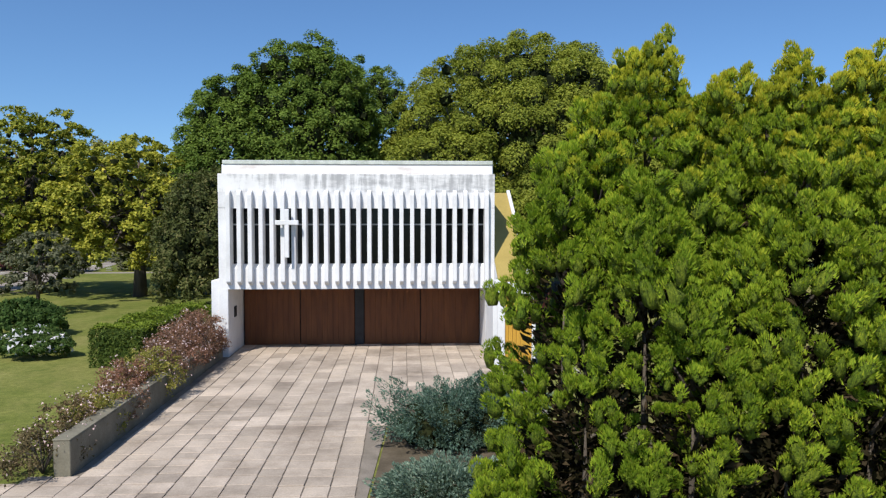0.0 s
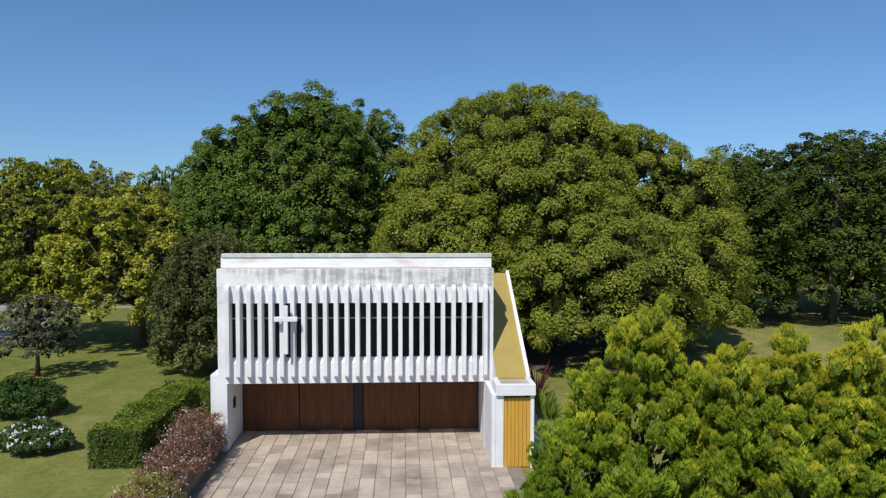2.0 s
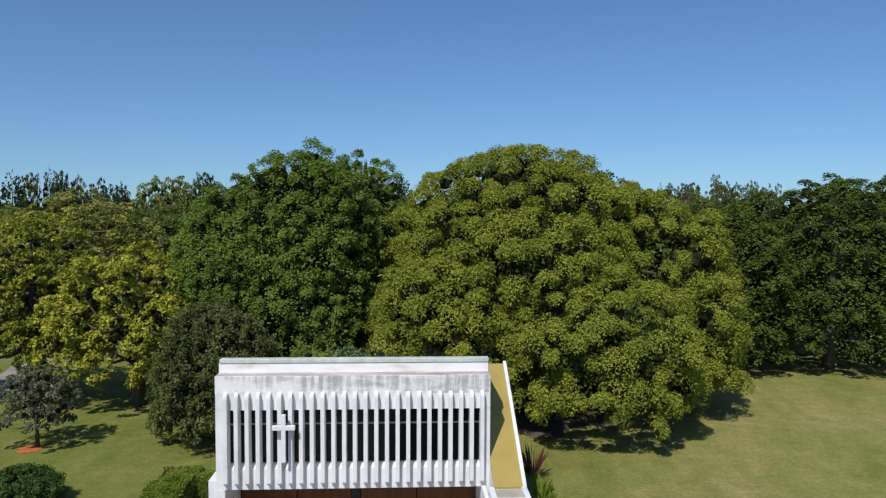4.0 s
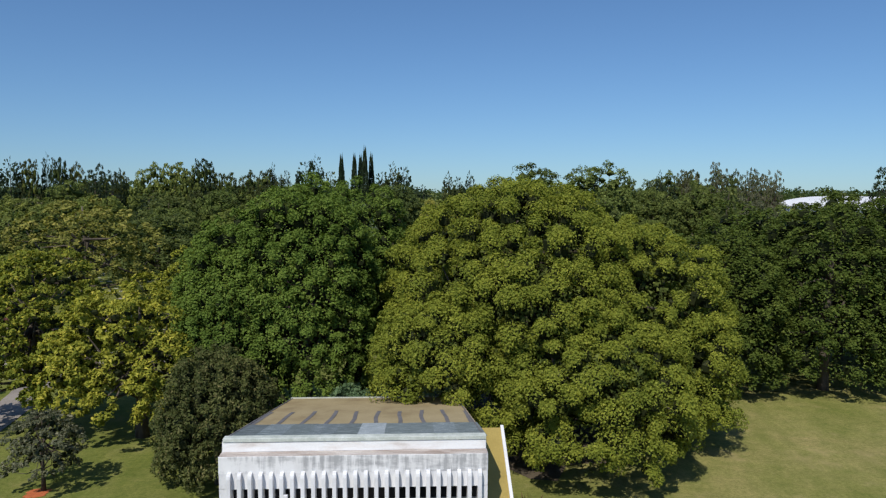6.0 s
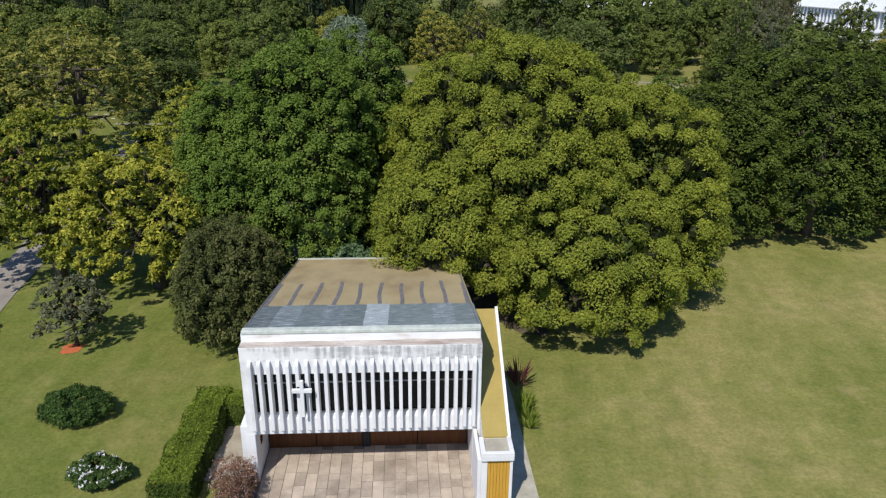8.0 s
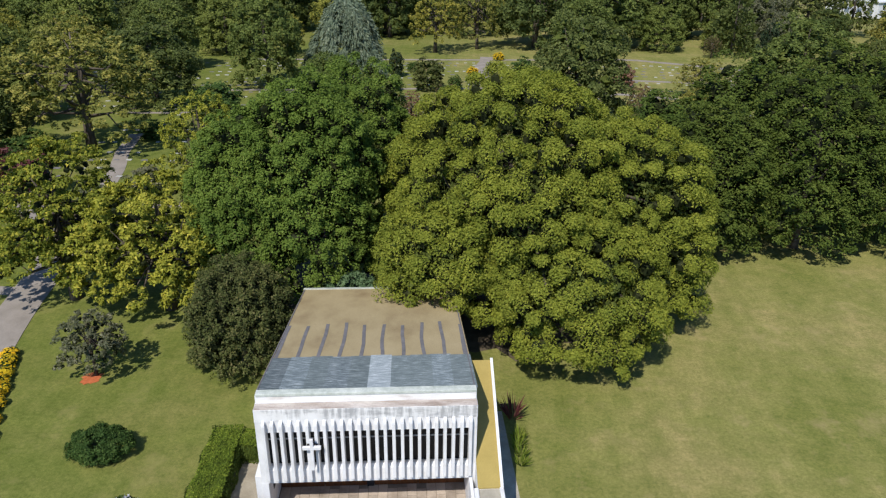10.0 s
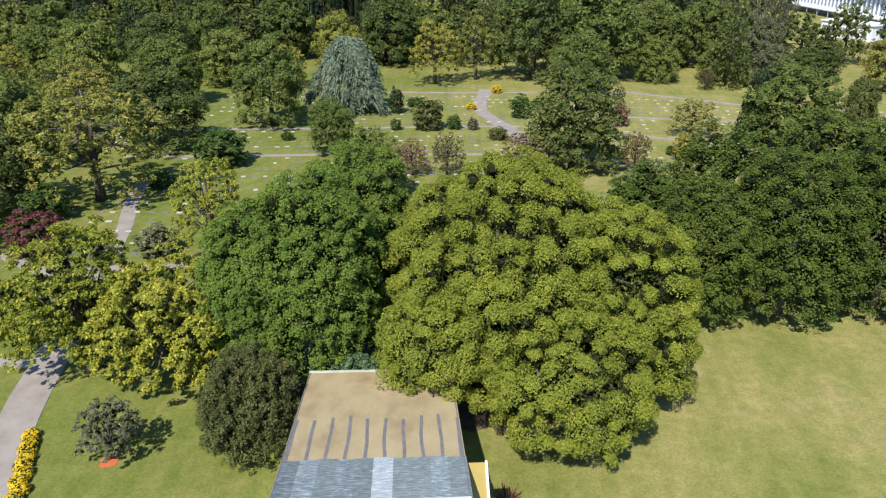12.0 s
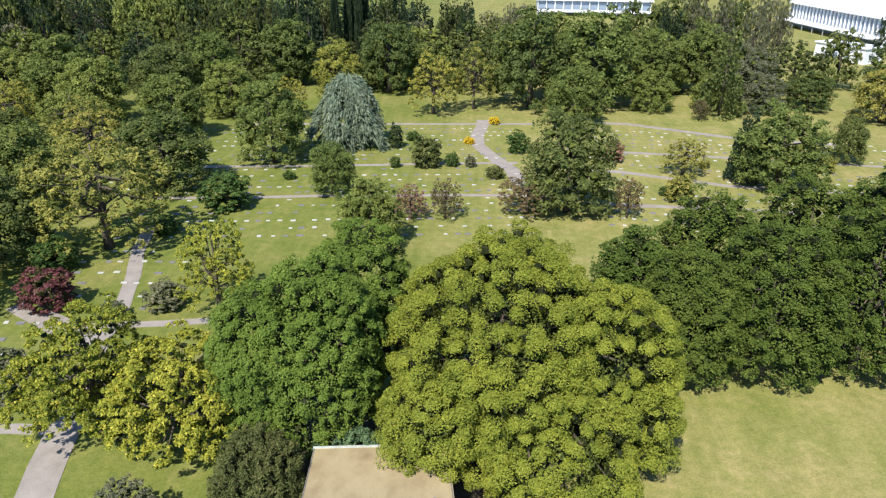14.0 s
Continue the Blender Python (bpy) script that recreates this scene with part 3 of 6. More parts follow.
def hull(rng, rad, height, base, seed, bulge, freq, low, shape, centre, thick, scale, step, per=4):
    """The shaded inner leaves of a crown, loosely spread on an uneven dome within its leaf clumps."""
    nl = max(8, int(math.pi * rad / step))
    na = max(5, int(nl * 0.6))
    lat = np.arcsin(np.linspace(max(low, -0.92), 1.0, na + 1))
    lon = np.arange(nl) * math.tau / nl
    d = np.stack([np.cos(lat)[:, None] * np.cos(lon), np.cos(lat)[:, None] * np.sin(lon), np.repeat(np.sin(lat)[:, None], nl, 1)], 2).reshape(-1, 3)
    k = (1 - bulge * 0.4 + (lumpy(d, seed, bulge, freq) - 1)) * scale * rng.uniform(0.9, 1.04, len(d))
    mid = base + (height - base) * 0.42
    z = np.where(d[:, 2] > 0, d[:, 2] * (height - thick - mid), d[:, 2] * (mid - base) / max(-low, 0.2))
    full = np.where(d[:, 2] < 0, np.maximum(1 - d[:, 2] ** 2, 0.05) ** -0.32, 1.0)
    r = rad - thick
    p = np.stack([d[:, 0] * full * r * shape, d[:, 1] * full * r / shape, z], 1) * k[:, None]
    p += np.array([centre[0], centre[1], mid])
    p[:, 2] = np.maximum(p[:, 2], 0.25)
    p = p.reshape(na + 1, nl, 3)
    q = np.roll(p, -1, 1)
    f = np.stack([p[:-1], q[:-1], q[1:], p[1:]], 2).reshape(-1, 4, 3)
    c = f.mean(1)
    out = unit(c - np.array([centre[0], centre[1], mid]))
    k = per
    c = np.repeat(c, k, 0) + rng.normal(0, step * 0.35, (len(c) * k, 3)) + np.repeat(out, k, 0) * rng.random((len(c) * k, 1)) ** 4 * (1.0 - scale) * rad
    return leaves(rng, c, np.repeat(out, k, 0), step * 0.5, 0.7, 0.6)


def broad_tree(name, x, y, rad, height, base, mat, label, seed, n=220, rclump=1.1, per=60, size=0.3, wide=0.62, bulge=0.2, freq=1.8, shape=1.0,
               low=-0.4, flat=0.9, radius=0.35, limbs=14, droop=0.0, jitter=0.4, group="", lobes=(), category="tree", fill=0.8, core=0.38, rings=4, inner=0.0, step=0.7, tight=0.66, gapf=0.76, skin=0, old=None, tufts=0, heart=None, loose=0.72, spread=0.62, lift=0.5, puff=1.0):
    """A tree with trunk, limbs and crown; lobes: further domes of the crown (dx, dy, radius, height, base, clumps);
    old: inner leaf material, darkened as shade.
    """
    rng = np.random.default_rng(seed)
    root = empty(name, pose(x, y, 0))
    c, d = dome(rng, n, rad, height, base, seed, bulge, freq, low, shape, (0, 0), rclump * 0.8, gapf)
    counts = [len(c)]
    for k, (dx, dy, r2, h2, b2, n2) in enumerate(lobes):
        c2, d2 = dome(rng, n2, r2, h2, b2, seed + k + 1, bulge, freq, low, 1.0, (dx, dy), rclump * 0.8, gapf)
        counts.append(len(c2))
        c, d = np.concatenate([c, c2]), np.concatenate([d, d2])
    trunk_mesh("trunk", rng, root, height, radius, [Vector(c[i]) * 0.95 for i in range(0, len(c), max(1, len(c) // limbs))][:limbs])
    whole = ((0, 0, rad, height, base, n),) + tuple(lobes)
    if lobes:
        keep = np.ones(len(c), bool)
        own = np.repeat(np.arange(len(whole)), counts)
        for k, (dx, dy, r2, h2, b2, n2) in enumerate(whole):
            mid = b2 + (h2 - b2) * 0.42
            q = (c - np.array([dx, dy, mid])) / np.array([r2, r2, 1])
            q[:, 2] /= np.where(q[:, 2] > 0, h2 - mid, mid - b2 + 0.1)
            keep &= (own == k) | (np.sum(q ** 2, 1) > 0.5)
        c, d = c[keep], d[keep]
    dark_hearts, inside = [], []
    if tufts:
        v, w = boughs(rng, c, d, rclump, tufts, per, size, wide, flat, jitter, loose, core, droop, spread, rings, lift, puff)
        dark_hearts.append(w)
    else:
        v = clump_leaves(rng, c, d, rclump, per, size, wide, flat, -0.75, jitter, droop, core, rings, tight)
    if fill:
        v = np.concatenate([v, filling(rng, c, d, rclump, fill)])
    if skin:
        share = sum(q[2] ** 2 for q in whole)
        for k, (dx, dy, r2, h2, b2, n2) in enumerate(whole):
            m = int(skin * r2 ** 2 / share)
            e = sphere_dirs(rng, m, low)
            bulk = (1 - bulge * 0.4 + (lumpy(e, seed + k, bulge, freq) - 1)) * rng.uniform(0.86, 1.0, m)
            mid = b2 + (h2 - b2) * 0.42
            zz = np.where(e[:, 2] > 0, e[:, 2] * (h2 - rclump * 0.5 - mid), e[:, 2] * (mid - b2) / max(-low, 0.2))
            full = np.where(e[:, 2] < 0, np.maximum(1 - e[:, 2] ** 2, 0.05) ** -0.32, 1.0)
            q = np.stack([e[:, 0] * full * (r2 - rclump * 0.5), e[:, 1] * full * (r2 - rclump * 0.5), zz], 1) * bulk[:, None] + np.array([dx, dy, mid])
            v = np.concatenate([v, leaves(rng, q, e + np.array([0, 0, lift]), size, wide, 0.4)])
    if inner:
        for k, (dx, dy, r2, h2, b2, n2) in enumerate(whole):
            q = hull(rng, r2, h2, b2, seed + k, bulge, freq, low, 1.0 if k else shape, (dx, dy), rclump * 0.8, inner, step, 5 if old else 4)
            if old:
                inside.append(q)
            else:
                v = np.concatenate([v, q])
    # solid clump hearts in a dark colour deepen the shade in the gaps
    if dark_hearts:
        quads("crown_interior", np.concatenate(dark_hearts), heart or M_CORE_SHADE, root, "inner cores darkened as shade")["kind"] = "stuff"
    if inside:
        quads("inner_leaves", np.concatenate(inside), old, root, "leaves inside the crown, coloured dark as shade")["kind"] = "stuff"
    quads("crown", v, mat, root)
    return tagged(root, label, category, group)

# ---- ground ----
bm = bmesh.new()
bmesh.ops.create_grid(bm, x_segments=60, y_segments=60, size=2600)
ground = tagged(link(bm, "ground", M_LAWN), "mown lawn with dry straw patches", "lawn", kind="structure")


def flat_area(name, pts, mat, z, label, category, thick=0.05, kind="structure"):
    bm = bmesh.new()
    top = [bm.verts.new((x, y, z)) for x, y in pts]
    low = [bm.verts.new((x, y, z - thick)) for x, y in pts]
    bm.faces.new(top)
    n = len(pts)
    for i in range(n):
        bm.faces.new((top[i], low[i], low[(i + 1) % n], top[(i + 1) % n]))
    bmesh.ops.recalc_face_normals(bm, faces=bm.faces)
    return tagged(link(bm, name, mat), label, category, kind=kind)


def ribbon(name, pts, width, mat, z, label, category, step=2.0):
    """A path of even width along a bent line, with slightly ragged edges."""
    rng = random.Random(len(pts) * 7 + int(pts[0][1]))
    line = []
    for (x0, y0), (x1, y1) in zip(pts, pts[1:]):
        n = max(1, int(math.hypot(x1 - x0, y1 - y0) / step))
        line += [Vector((x0 + (x1 - x0) * i / n, y0 + (y1 - y0) * i / n, 0)) for i in range(n)]
    line.append(Vector((*pts[-1], 0)))
    bm = bmesh.new()
    rows = []
    for i, p in enumerate(line):
        d = (line[min(i + 1, len(line) - 1)] - line[max(i - 1, 0)]).normalized()
        s = Vector((-d.y, d.x, 0))
        a = p + s * (width / 2 + rng.uniform(-0.06, 0.06))
        b = p - s * (width / 2 + rng.uniform(-0.06, 0.06))
        rows.append([bm.verts.new((q.x, q.y, h)) for q, h in ((a, z - 0.05), (a, z), (b, z), (b, z - 0.05))])
    for a, b in zip(rows, rows[1:]):
        for k in range(3):
            bm.faces.new((a[k], a[k + 1], b[k + 1], b[k]))
    bmesh.ops.recalc_face_normals(bm, faces=bm.faces)
    return tagged(link(bm, name, mat), label, category, kind="structure")


# ---- chapel ----
YAW = 2.8
CHAPEL = pose(-7.72, 24.5, 0, 0, 0, YAW)
W, LEN = 9.54, 16.1
FACE = 0.12
chapel = empty("chapel", CHAPEL)
tagged(chapel, "white concrete chapel with finned front and sloping tan roof", "chapel")


def roof_z(v):
    return 6.8 - 0.2 * (v - 0.55)


# side walls, back wall, porch
wall_profile = [(FACE + 0.05, 0), (FACE + 0.05, 6.35), (0.63, 6.36), (0.65, 6.72), (LEN, roof_z(LEN) - 0.05), (LEN, 0)]
part("side_wall", prism(wall_profile, 0.0, 0.3, 0.012), M_WHITE, chapel)
part("side_wall", prism(wall_profile, W - 0.28, W, 0.012), M_WHITE, chapel)
part("back_wall", boxed(0.304, W - 0.284, LEN - 0.3, LEN - 0.004, 0, roof_z(LEN) - 0.1), M_WHITE, chapel)
part("pillar", boxed(-0.003, 0.31, FACE - 0.004, 0.5, 0, 2.4, 0.015), M_WHITE, chapel)
part("pillar", boxed(W - 0.3, W + 0.003, FACE - 0.004, 0.5, 0, 2.4, 0.015), M_WHITE, chapel)
part("porch_ceiling", boxed(0.304, W - 0.284, 0.86, 2.46, 2.42, 2.52), M_WHITE, chapel)
# black sheet behind the door leaves keeps their seams dark
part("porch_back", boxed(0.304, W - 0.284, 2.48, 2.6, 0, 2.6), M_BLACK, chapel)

# front: fascia, coping, recessed panels, glazing, fins
fascia = part("fascia", boxed(-0.012, W + 0.012, FACE, 0.95, 5.72, 6.36, 0.015), M_FASCIA, chapel, "white fascia streaked with grey stains")
part("ledge", boxed(0.004, W - 0.004, FACE + 0.015, 0.575, 6.356, 6.368), M_LEDGE, chapel, "ledge stained brown by dirt")
part("upper_band", prism([(0.58, 6.364), (0.6, 6.72), (0.95, 6.7), (0.95, 6.364)], 0.05, W - 0.02, 0.01), M_BANDWHITE, chapel, "white band with faint brown stains")
part("coping", boxed(0.045, W - 0.015, 0.56, 0.9, 6.722, 6.86, 0.012), M_COPING, chapel, "mossy grey green coping")
part("upper_panel", boxed(0.0, W, FACE + 0.003, 0.5, 5.17, 5.73), M_WHITE, chapel)
part("lower_panel", prism([(FACE + 0.003, 2.37), (FACE + 0.003, 3.1), (FACE + 0.13, 3.24), (0.85, 3.24), (0.85, 2.37)], 0.0, W, 0.008), M_WHITE, chapel)
NF = 25
FIN0, STEP = 0.37, 0.37
for k in range(NF - 1):
    u = FIN0 + k * STEP
    part("pane", boxed(u + 0.05, u + STEP - 0.05, 0.42, 0.44, 3.2, 4.58), M_GLASS, chapel, "" if k else "dark tinted window glass")
    part("pane", boxed(u + 0.05, u + STEP - 0.05, 0.42, 0.44, 4.64, 5.17), M_GLASS, chapel)
part("transom", boxed(0.1, W - 0.1, 0.38, 0.45, 4.585, 4.635), M_FAR_GREY, chapel, "grey glazing bar")
# black sheet added behind the panes in place of a dark room
part("black_backing", boxed(0.3, W - 0.3, 0.96, 1.0, 2.52, 5.8), M_BLACK, chapel)
fin_bm = prism([(-0.09, 2.66), (-0.09, 5.62), (-0.06, 5.72), (0.0, 5.77), (FACE + 0.01, 5.8), (0.4, 5.8), (0.4, 2.52), (FACE + 0.01, 2.52), (-0.05, 2.6)], -0.07, 0.07, 0.008)
fin0 = part("fin", fin_bm, M_WHITE, chapel)
fin0.location = (FIN0, 0, 0)
for k in range(1, NF):
    f = new("fin", fin0.data)
    f.parent = chapel
    f.location = (FIN0 + k * STEP, 0, 0)

part("end_panel", boxed(0.0, FIN0, FACE + 0.003, 0.5, 3.1, 5.2), M_WHITE, chapel)
part("end_panel", boxed(FIN0 + 24 * STEP, W, FACE + 0.003, 0.5, 3.1, 5.2), M_WHITE, chapel)

# cross on the fins
bm = boxed(2.337, 2.482, -0.4, -0.28, 3.49, 5.14, 0.012)
box(bm, 2.02, 2.8, -0.405, -0.275, 4.6, 4.76, 0.012)
part("cross", bm, M_WHITE, chapel, "plain white wooden cross")
# bracket behind the cross
part("cross_bracket", boxed(2.18, 2.64, -0.28, -0.08, 4.65, 4.71), M_BLACK, chapel)

# porch doors: four wide timber leaves and a dark centre post
for a, b in ((0.36, 2.42), (2.46, 4.48), (4.86, 6.96), (7.0, 9.22)):
    leaf = part("door", boxed(a, b, 2.37, 2.45, 0.04, 2.42, 0.008), M_DOOR, chapel, "dark stained timber door leaf")
    n = 10
    for i in range(n):
        u0 = a + (b - a) * i / n
        part("plank", boxed(u0 + 0.0015, u0 + (b - a) / n - 0.0015, 2.355, 2.375, 0.06, 2.4, 0.004), M_DOOR, leaf)
part("centre_post", boxed(4.5, 4.84, 2.3, 2.43, 0, 2.42, 0.01), M_BLACK, chapel, "black metal centre post")
plaque = tagged(link(boxed(0.3, 0.335, 0.95, 1.25, 1.3, 1.68, 0.006), "wall_plaque", M_BLACK), "small dark bronze plaque on the porch wall", "plaque")
plaque.matrix_world = CHAPEL

# roof: dark membrane strip in front, tan coating with grey tape behind
def roof_slab(v0, v1, lift, u0, u1, thick=0.08):
    return prism([(v0, roof_z(v0) + lift), (v1, roof_z(v1) + lift), (v1, roof_z(v1) + lift - thick), (v0, roof_z(v0) + lift - thick)], u0, u1)


roof = part("roof", roof_slab(0.9, LEN + 0.15, 0.0, -0.02, W + 0.02, 0.12), M_TAN, chapel, "sloping tan coated roof")
n = 10
for i in range(n):
    a = 0.0 + (W) * i / n
    part("membrane_sheet", roof_slab(0.88, 4.7 + 0.06 * (i % 3), 0.012 + 0.004 * (i % 2), a, a + W / n + 0.06, 0.01), (M_STEEL, M_STEEL_DARK, M_STEEL_PALE)[(0, 0, 1, 0, 1, 2, 1, 1, 0, 1)[i]], roof,
         "" if i else "weathered grey membrane sheet")
rr = random.Random(4)
for i in range(10):
    u = 0.16 + i * (W - 0.32) / 9
    bm = bmesh.new()
    prev = None
    ph, sway, ln = rr.uniform(0, 6.28), rr.uniform(0.02, 0.06), rr.uniform(4.3, 5.0)
    for j in range(9):
        v = 4.72 + j * ln / 8
        uu = u + sway * math.sin(j * 0.55 + ph) + 0.02 * rr.random()
        z = roof_z(v) + 0.014
        cur = [bm.verts.new((uu - 0.09, v, z)), bm.verts.new((uu + 0.09, v, z))]
        if prev:
            bm.faces.new((prev[0], prev[1], cur[1], cur[0]))
        prev = cur
    part("tape", bm, M_BAND, roof, "" if i else "wavy grey sealing tape")
part("flashing", roof_slab(LEN - 0.05, LEN + 0.2, 0.06, -0.05, W + 0.05, 0.14), M_COPING, roof, "pale edge flashing")
for u in (0.0, W - 0.1):
    part("edge_trim", roof_slab(0.9, LEN + 0.15, 0.03, u, u + 0.06, 0.1), M_BAND, roof)

# side wing with ochre lean-to roof
U0, U1 = W + 0.004, 10.64
wing = empty("side_wing", CHAPEL)
tagged(wing, "white side wing with ochre sloping roof and pine panel", "wing")
def strip_z(v):
    return 2.72 + (v + 1.0) * 0.592
part("wing_wall", prism([(-0.98, 0), (-0.98, 2.66), (4.3, strip_z(4.3) - 0.06), (4.3, 0)], U0, U1, 0.01), M_WHITE, wing)
part("ochre_roof", prism([(-0.95, strip_z(-0.95)), (4.32, strip_z(4.32)), (4.32, strip_z(4.32) - 0.07), (-0.95, strip_z(-0.95) - 0.07)], U0, U1 - 0.1), M_OCHRE, wing, "ochre roof sheet")
part("parapet", prism([(-1.0, strip_z(-1.0) + 0.1), (4.34, strip_z(4.34) + 0.1), (4.34, strip_z(4.34) - 0.2), (-1.0, strip_z(-1.0) - 0.2)], U1 - 0.1, U1 + 0.03, 0.01), M_WHITE, wing)
part("pier", boxed(U0 - 0.15, U0 + 0.1, -1.95, -0.98, 0, 2.42, 0.012), M_WHITE, wing)
part("pier", boxed(U1 - 0.12, U1, -1.95, -0.98, 0, 2.42, 0.012), M_WHITE, wing)
for i in range(7):
    a = U0 + 0.1 + i * (U1 - U0 - 0.22) / 7
    part("pine_board", boxed(a + 0.004, a + (U1 - U0 - 0.22) / 7 - 0.004, -1.9, -1.84, 0.03, 2.3, 0.006), M_PANEL, wing, "" if i else "varnished pine board")
part("cap", boxed(U0 - 0.17, U1 + 0.03, -2.06, -0.96, 2.4, 2.66, 0.015), M_WHITE, wing)
for x0, x1, y0, y1 in ((U0 - 0.17, U1 + 0.03, -2.06, -1.9), (U0 - 0.17, U0 + 0.02, -1.896, -0.96), (U1 - 0.15, U1 + 0.03, -1.896, -0.96)):
    part("cap_kerb", boxed(x0, x1, y0, y1, 2.655, 2.77, 0.012), M_WHITE, wing)
part("cap_pan", boxed(U0 + 0.024, U1 - 0.154, -1.896, -0.96, 2.662, 2.675), M_KERB, wing, "stained cap surface")
part("inner_wall", boxed(W - 0.29, W - 0.15, -1.95, FACE - 0.006, 0, 2.42, 0.01), M_WHITE, wing)

stub = tagged(link(boxed(-0.3, -0.004, 0.25, 2.4, 0, 2.67, 0.012), "stub_wall", M_WHITE), "low white stub wall beside the chapel", "wall")
stub.matrix_world = CHAPEL

# retaining wall along the forecourt
low_wall = tagged(link(boxed(-0.31, 0.0, -11.45, 0.0, 0, 0.7, 0.012), "low_wall", M_RENDER), "low rendered wall along the paved forecourt", "wall")
low_wall.matrix_world = pose(-7.58, 24.48, 0, 0, 0, 3.5)
part("wall_cap", boxed(-0.32, 0.01, -11.46, 0.0, 0.704, 0.735, 0.008), M_RENDER, low_wall)

# ---- forecourt ----
flat_area("pavement", [(-12, -20), (8, -20), (8, 6.5), (-1.3, 8), (-1.3, 16.4), (2.6, 16.4), (2.6, 23), (1.5, 27.3), (-7.9, 27.3), (-7.0, 13), (-7.1, 12.6), (-12, 12.2)], M_JOINT, 0.02,
          "worn paved forecourt with dirt joints", "pavement")
pavement = bpy.data.objects["pavement"]
flat_area("bed", [(-1.25, 8), (8, 6.6), (8, 16.3), (-1.25, 16.3)], M_EARTH, 0.03, "planting bed of dark earth", "planting bed")
flat_area("side_path", [(3.2, 22), (4.3, 22.1), (3.7, 33), (2.7, 33)], M_KERB, 0.02, "narrow cement path beside the chapel", "path")
flat_area("side_court", [(-10.2, 24.7), (-7.9, 24.7), (-8.6, 31.0), (-10.4, 31.0)], M_YARD, 0.02, "small cement yard beside the chapel", "path")

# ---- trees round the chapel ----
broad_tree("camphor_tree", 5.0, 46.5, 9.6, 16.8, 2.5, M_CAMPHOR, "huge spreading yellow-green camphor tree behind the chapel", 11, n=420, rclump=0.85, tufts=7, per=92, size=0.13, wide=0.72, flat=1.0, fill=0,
           core=0.5, rings=3, loose=0.72, jitter=0.42, lift=0.55, puff=1.22, gapf=0.82, bulge=0.17, freq=3.2, low=-0.6, radius=0.6, limbs=110, inner=0.77, old=M_INNER_DARK, step=0.5,
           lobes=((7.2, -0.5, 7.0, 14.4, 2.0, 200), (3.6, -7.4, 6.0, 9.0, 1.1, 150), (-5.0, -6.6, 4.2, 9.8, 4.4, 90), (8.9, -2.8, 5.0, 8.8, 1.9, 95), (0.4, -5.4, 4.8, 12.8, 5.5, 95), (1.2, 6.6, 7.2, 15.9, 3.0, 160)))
broad_tree("ash_tree", -8.7, 46.0, 5.3, 17.0, 2.6, M_ASH, "tall deep green tree behind the chapel", 12, n=330, rclump=0.8, tufts=6, per=56, size=0.155, wide=0.66, loose=0.5, spread=0.62, flat=1.05, jitter=0.4, lift=0.8, skin=26000, fill=0, core=0.46, rings=3, bulge=0.18, freq=2.8, low=-0.75, radius=0.4, limbs=50, inner=0.84, step=0.55,
           lobes=((2.6, 6.4, 4.8, 16.8, 4.0, 170), (-4.4, -0.4, 4.3, 14.5, 2.2, 230)))
broad_tree("maple_tree", -26.3, 46.0, 4.9, 12.4, 2.8, M_MAPLE, "broad tree with green and yellow autumn leaves", 13, n=150, rclump=0.8, tufts=6, per=34, size=0.225, loose=0.3, spread=0.95, flat=0.75, jitter=0.4, lift=1.1, droop=0.5, core=0.3, rings=3, bulge=0.45, freq=2.4, low=-0.6, limbs=60, fill=0.3,
           lobes=((2.6, -1.8, 2.6, 7.6, 2.4, 36), (-2.7, -1.0, 2.8, 9.0, 2.6, 38), (0.6, 2.2, 2.6, 11.6, 5.0, 28), (-2.2, 1.6, 2.4, 8.0, 3.0, 26), (-4.8, -0.6, 2.6, 8.4, 2.6, 30), (3.4, 0.8, 2.4, 8.6, 3.0, 26)))
broad_tree("maple_tree", -18.9, 44.6, 5.1, 10.4, 2.4, M_YELLOW, "tree turning bright yellow for autumn", 14, n=150, rclump=0.8, tufts=6, per=34, size=0.225, loose=0.3, spread=0.95, flat=0.75, jitter=0.4, lift=1.1, droop=0.5, core=0.3, rings=3, bulge=0.45, freq=2.4, low=-0.6, limbs=60, fill=0.3,
           lobes=((2.4, -1.8, 2.4, 6.4, 1.6, 36), (-3.0, -1.6, 2.6, 7.6, 2.4, 36), (1.6, 2.0, 2.4, 9.6, 4.5, 26), (-3.6, 1.2, 2.6, 8.6, 2.8, 28)))
broad_tree("small_tree", -20.6, 36.3, 2.2, 4.7, 0.8, M_GREY, "small grey-green tree in red soil", 15, n=75, rclump=0.45, tufts=4, per=18, fill=0, size=0.17, loose=0.4, core=0.3, bulge=0.45, freq=2.5, radius=0.1, limbs=36)
broad_tree("evergreen_shrub", -11.8, 37.4, 3.5, 7.4, 0.6, M_DARK, "tall dense dark evergreen beside the chapel", 16, n=330, rclump=0.58, tufts=5, per=24, size=0.15, loose=0.4, spread=0.7, flat=1.25, jitter=0.6, core=0.42, rings=3, inner=0.84, step=0.45, fill=0, bulge=0.2, freq=2.6, low=-0.7, radius=0.2, limbs=30)
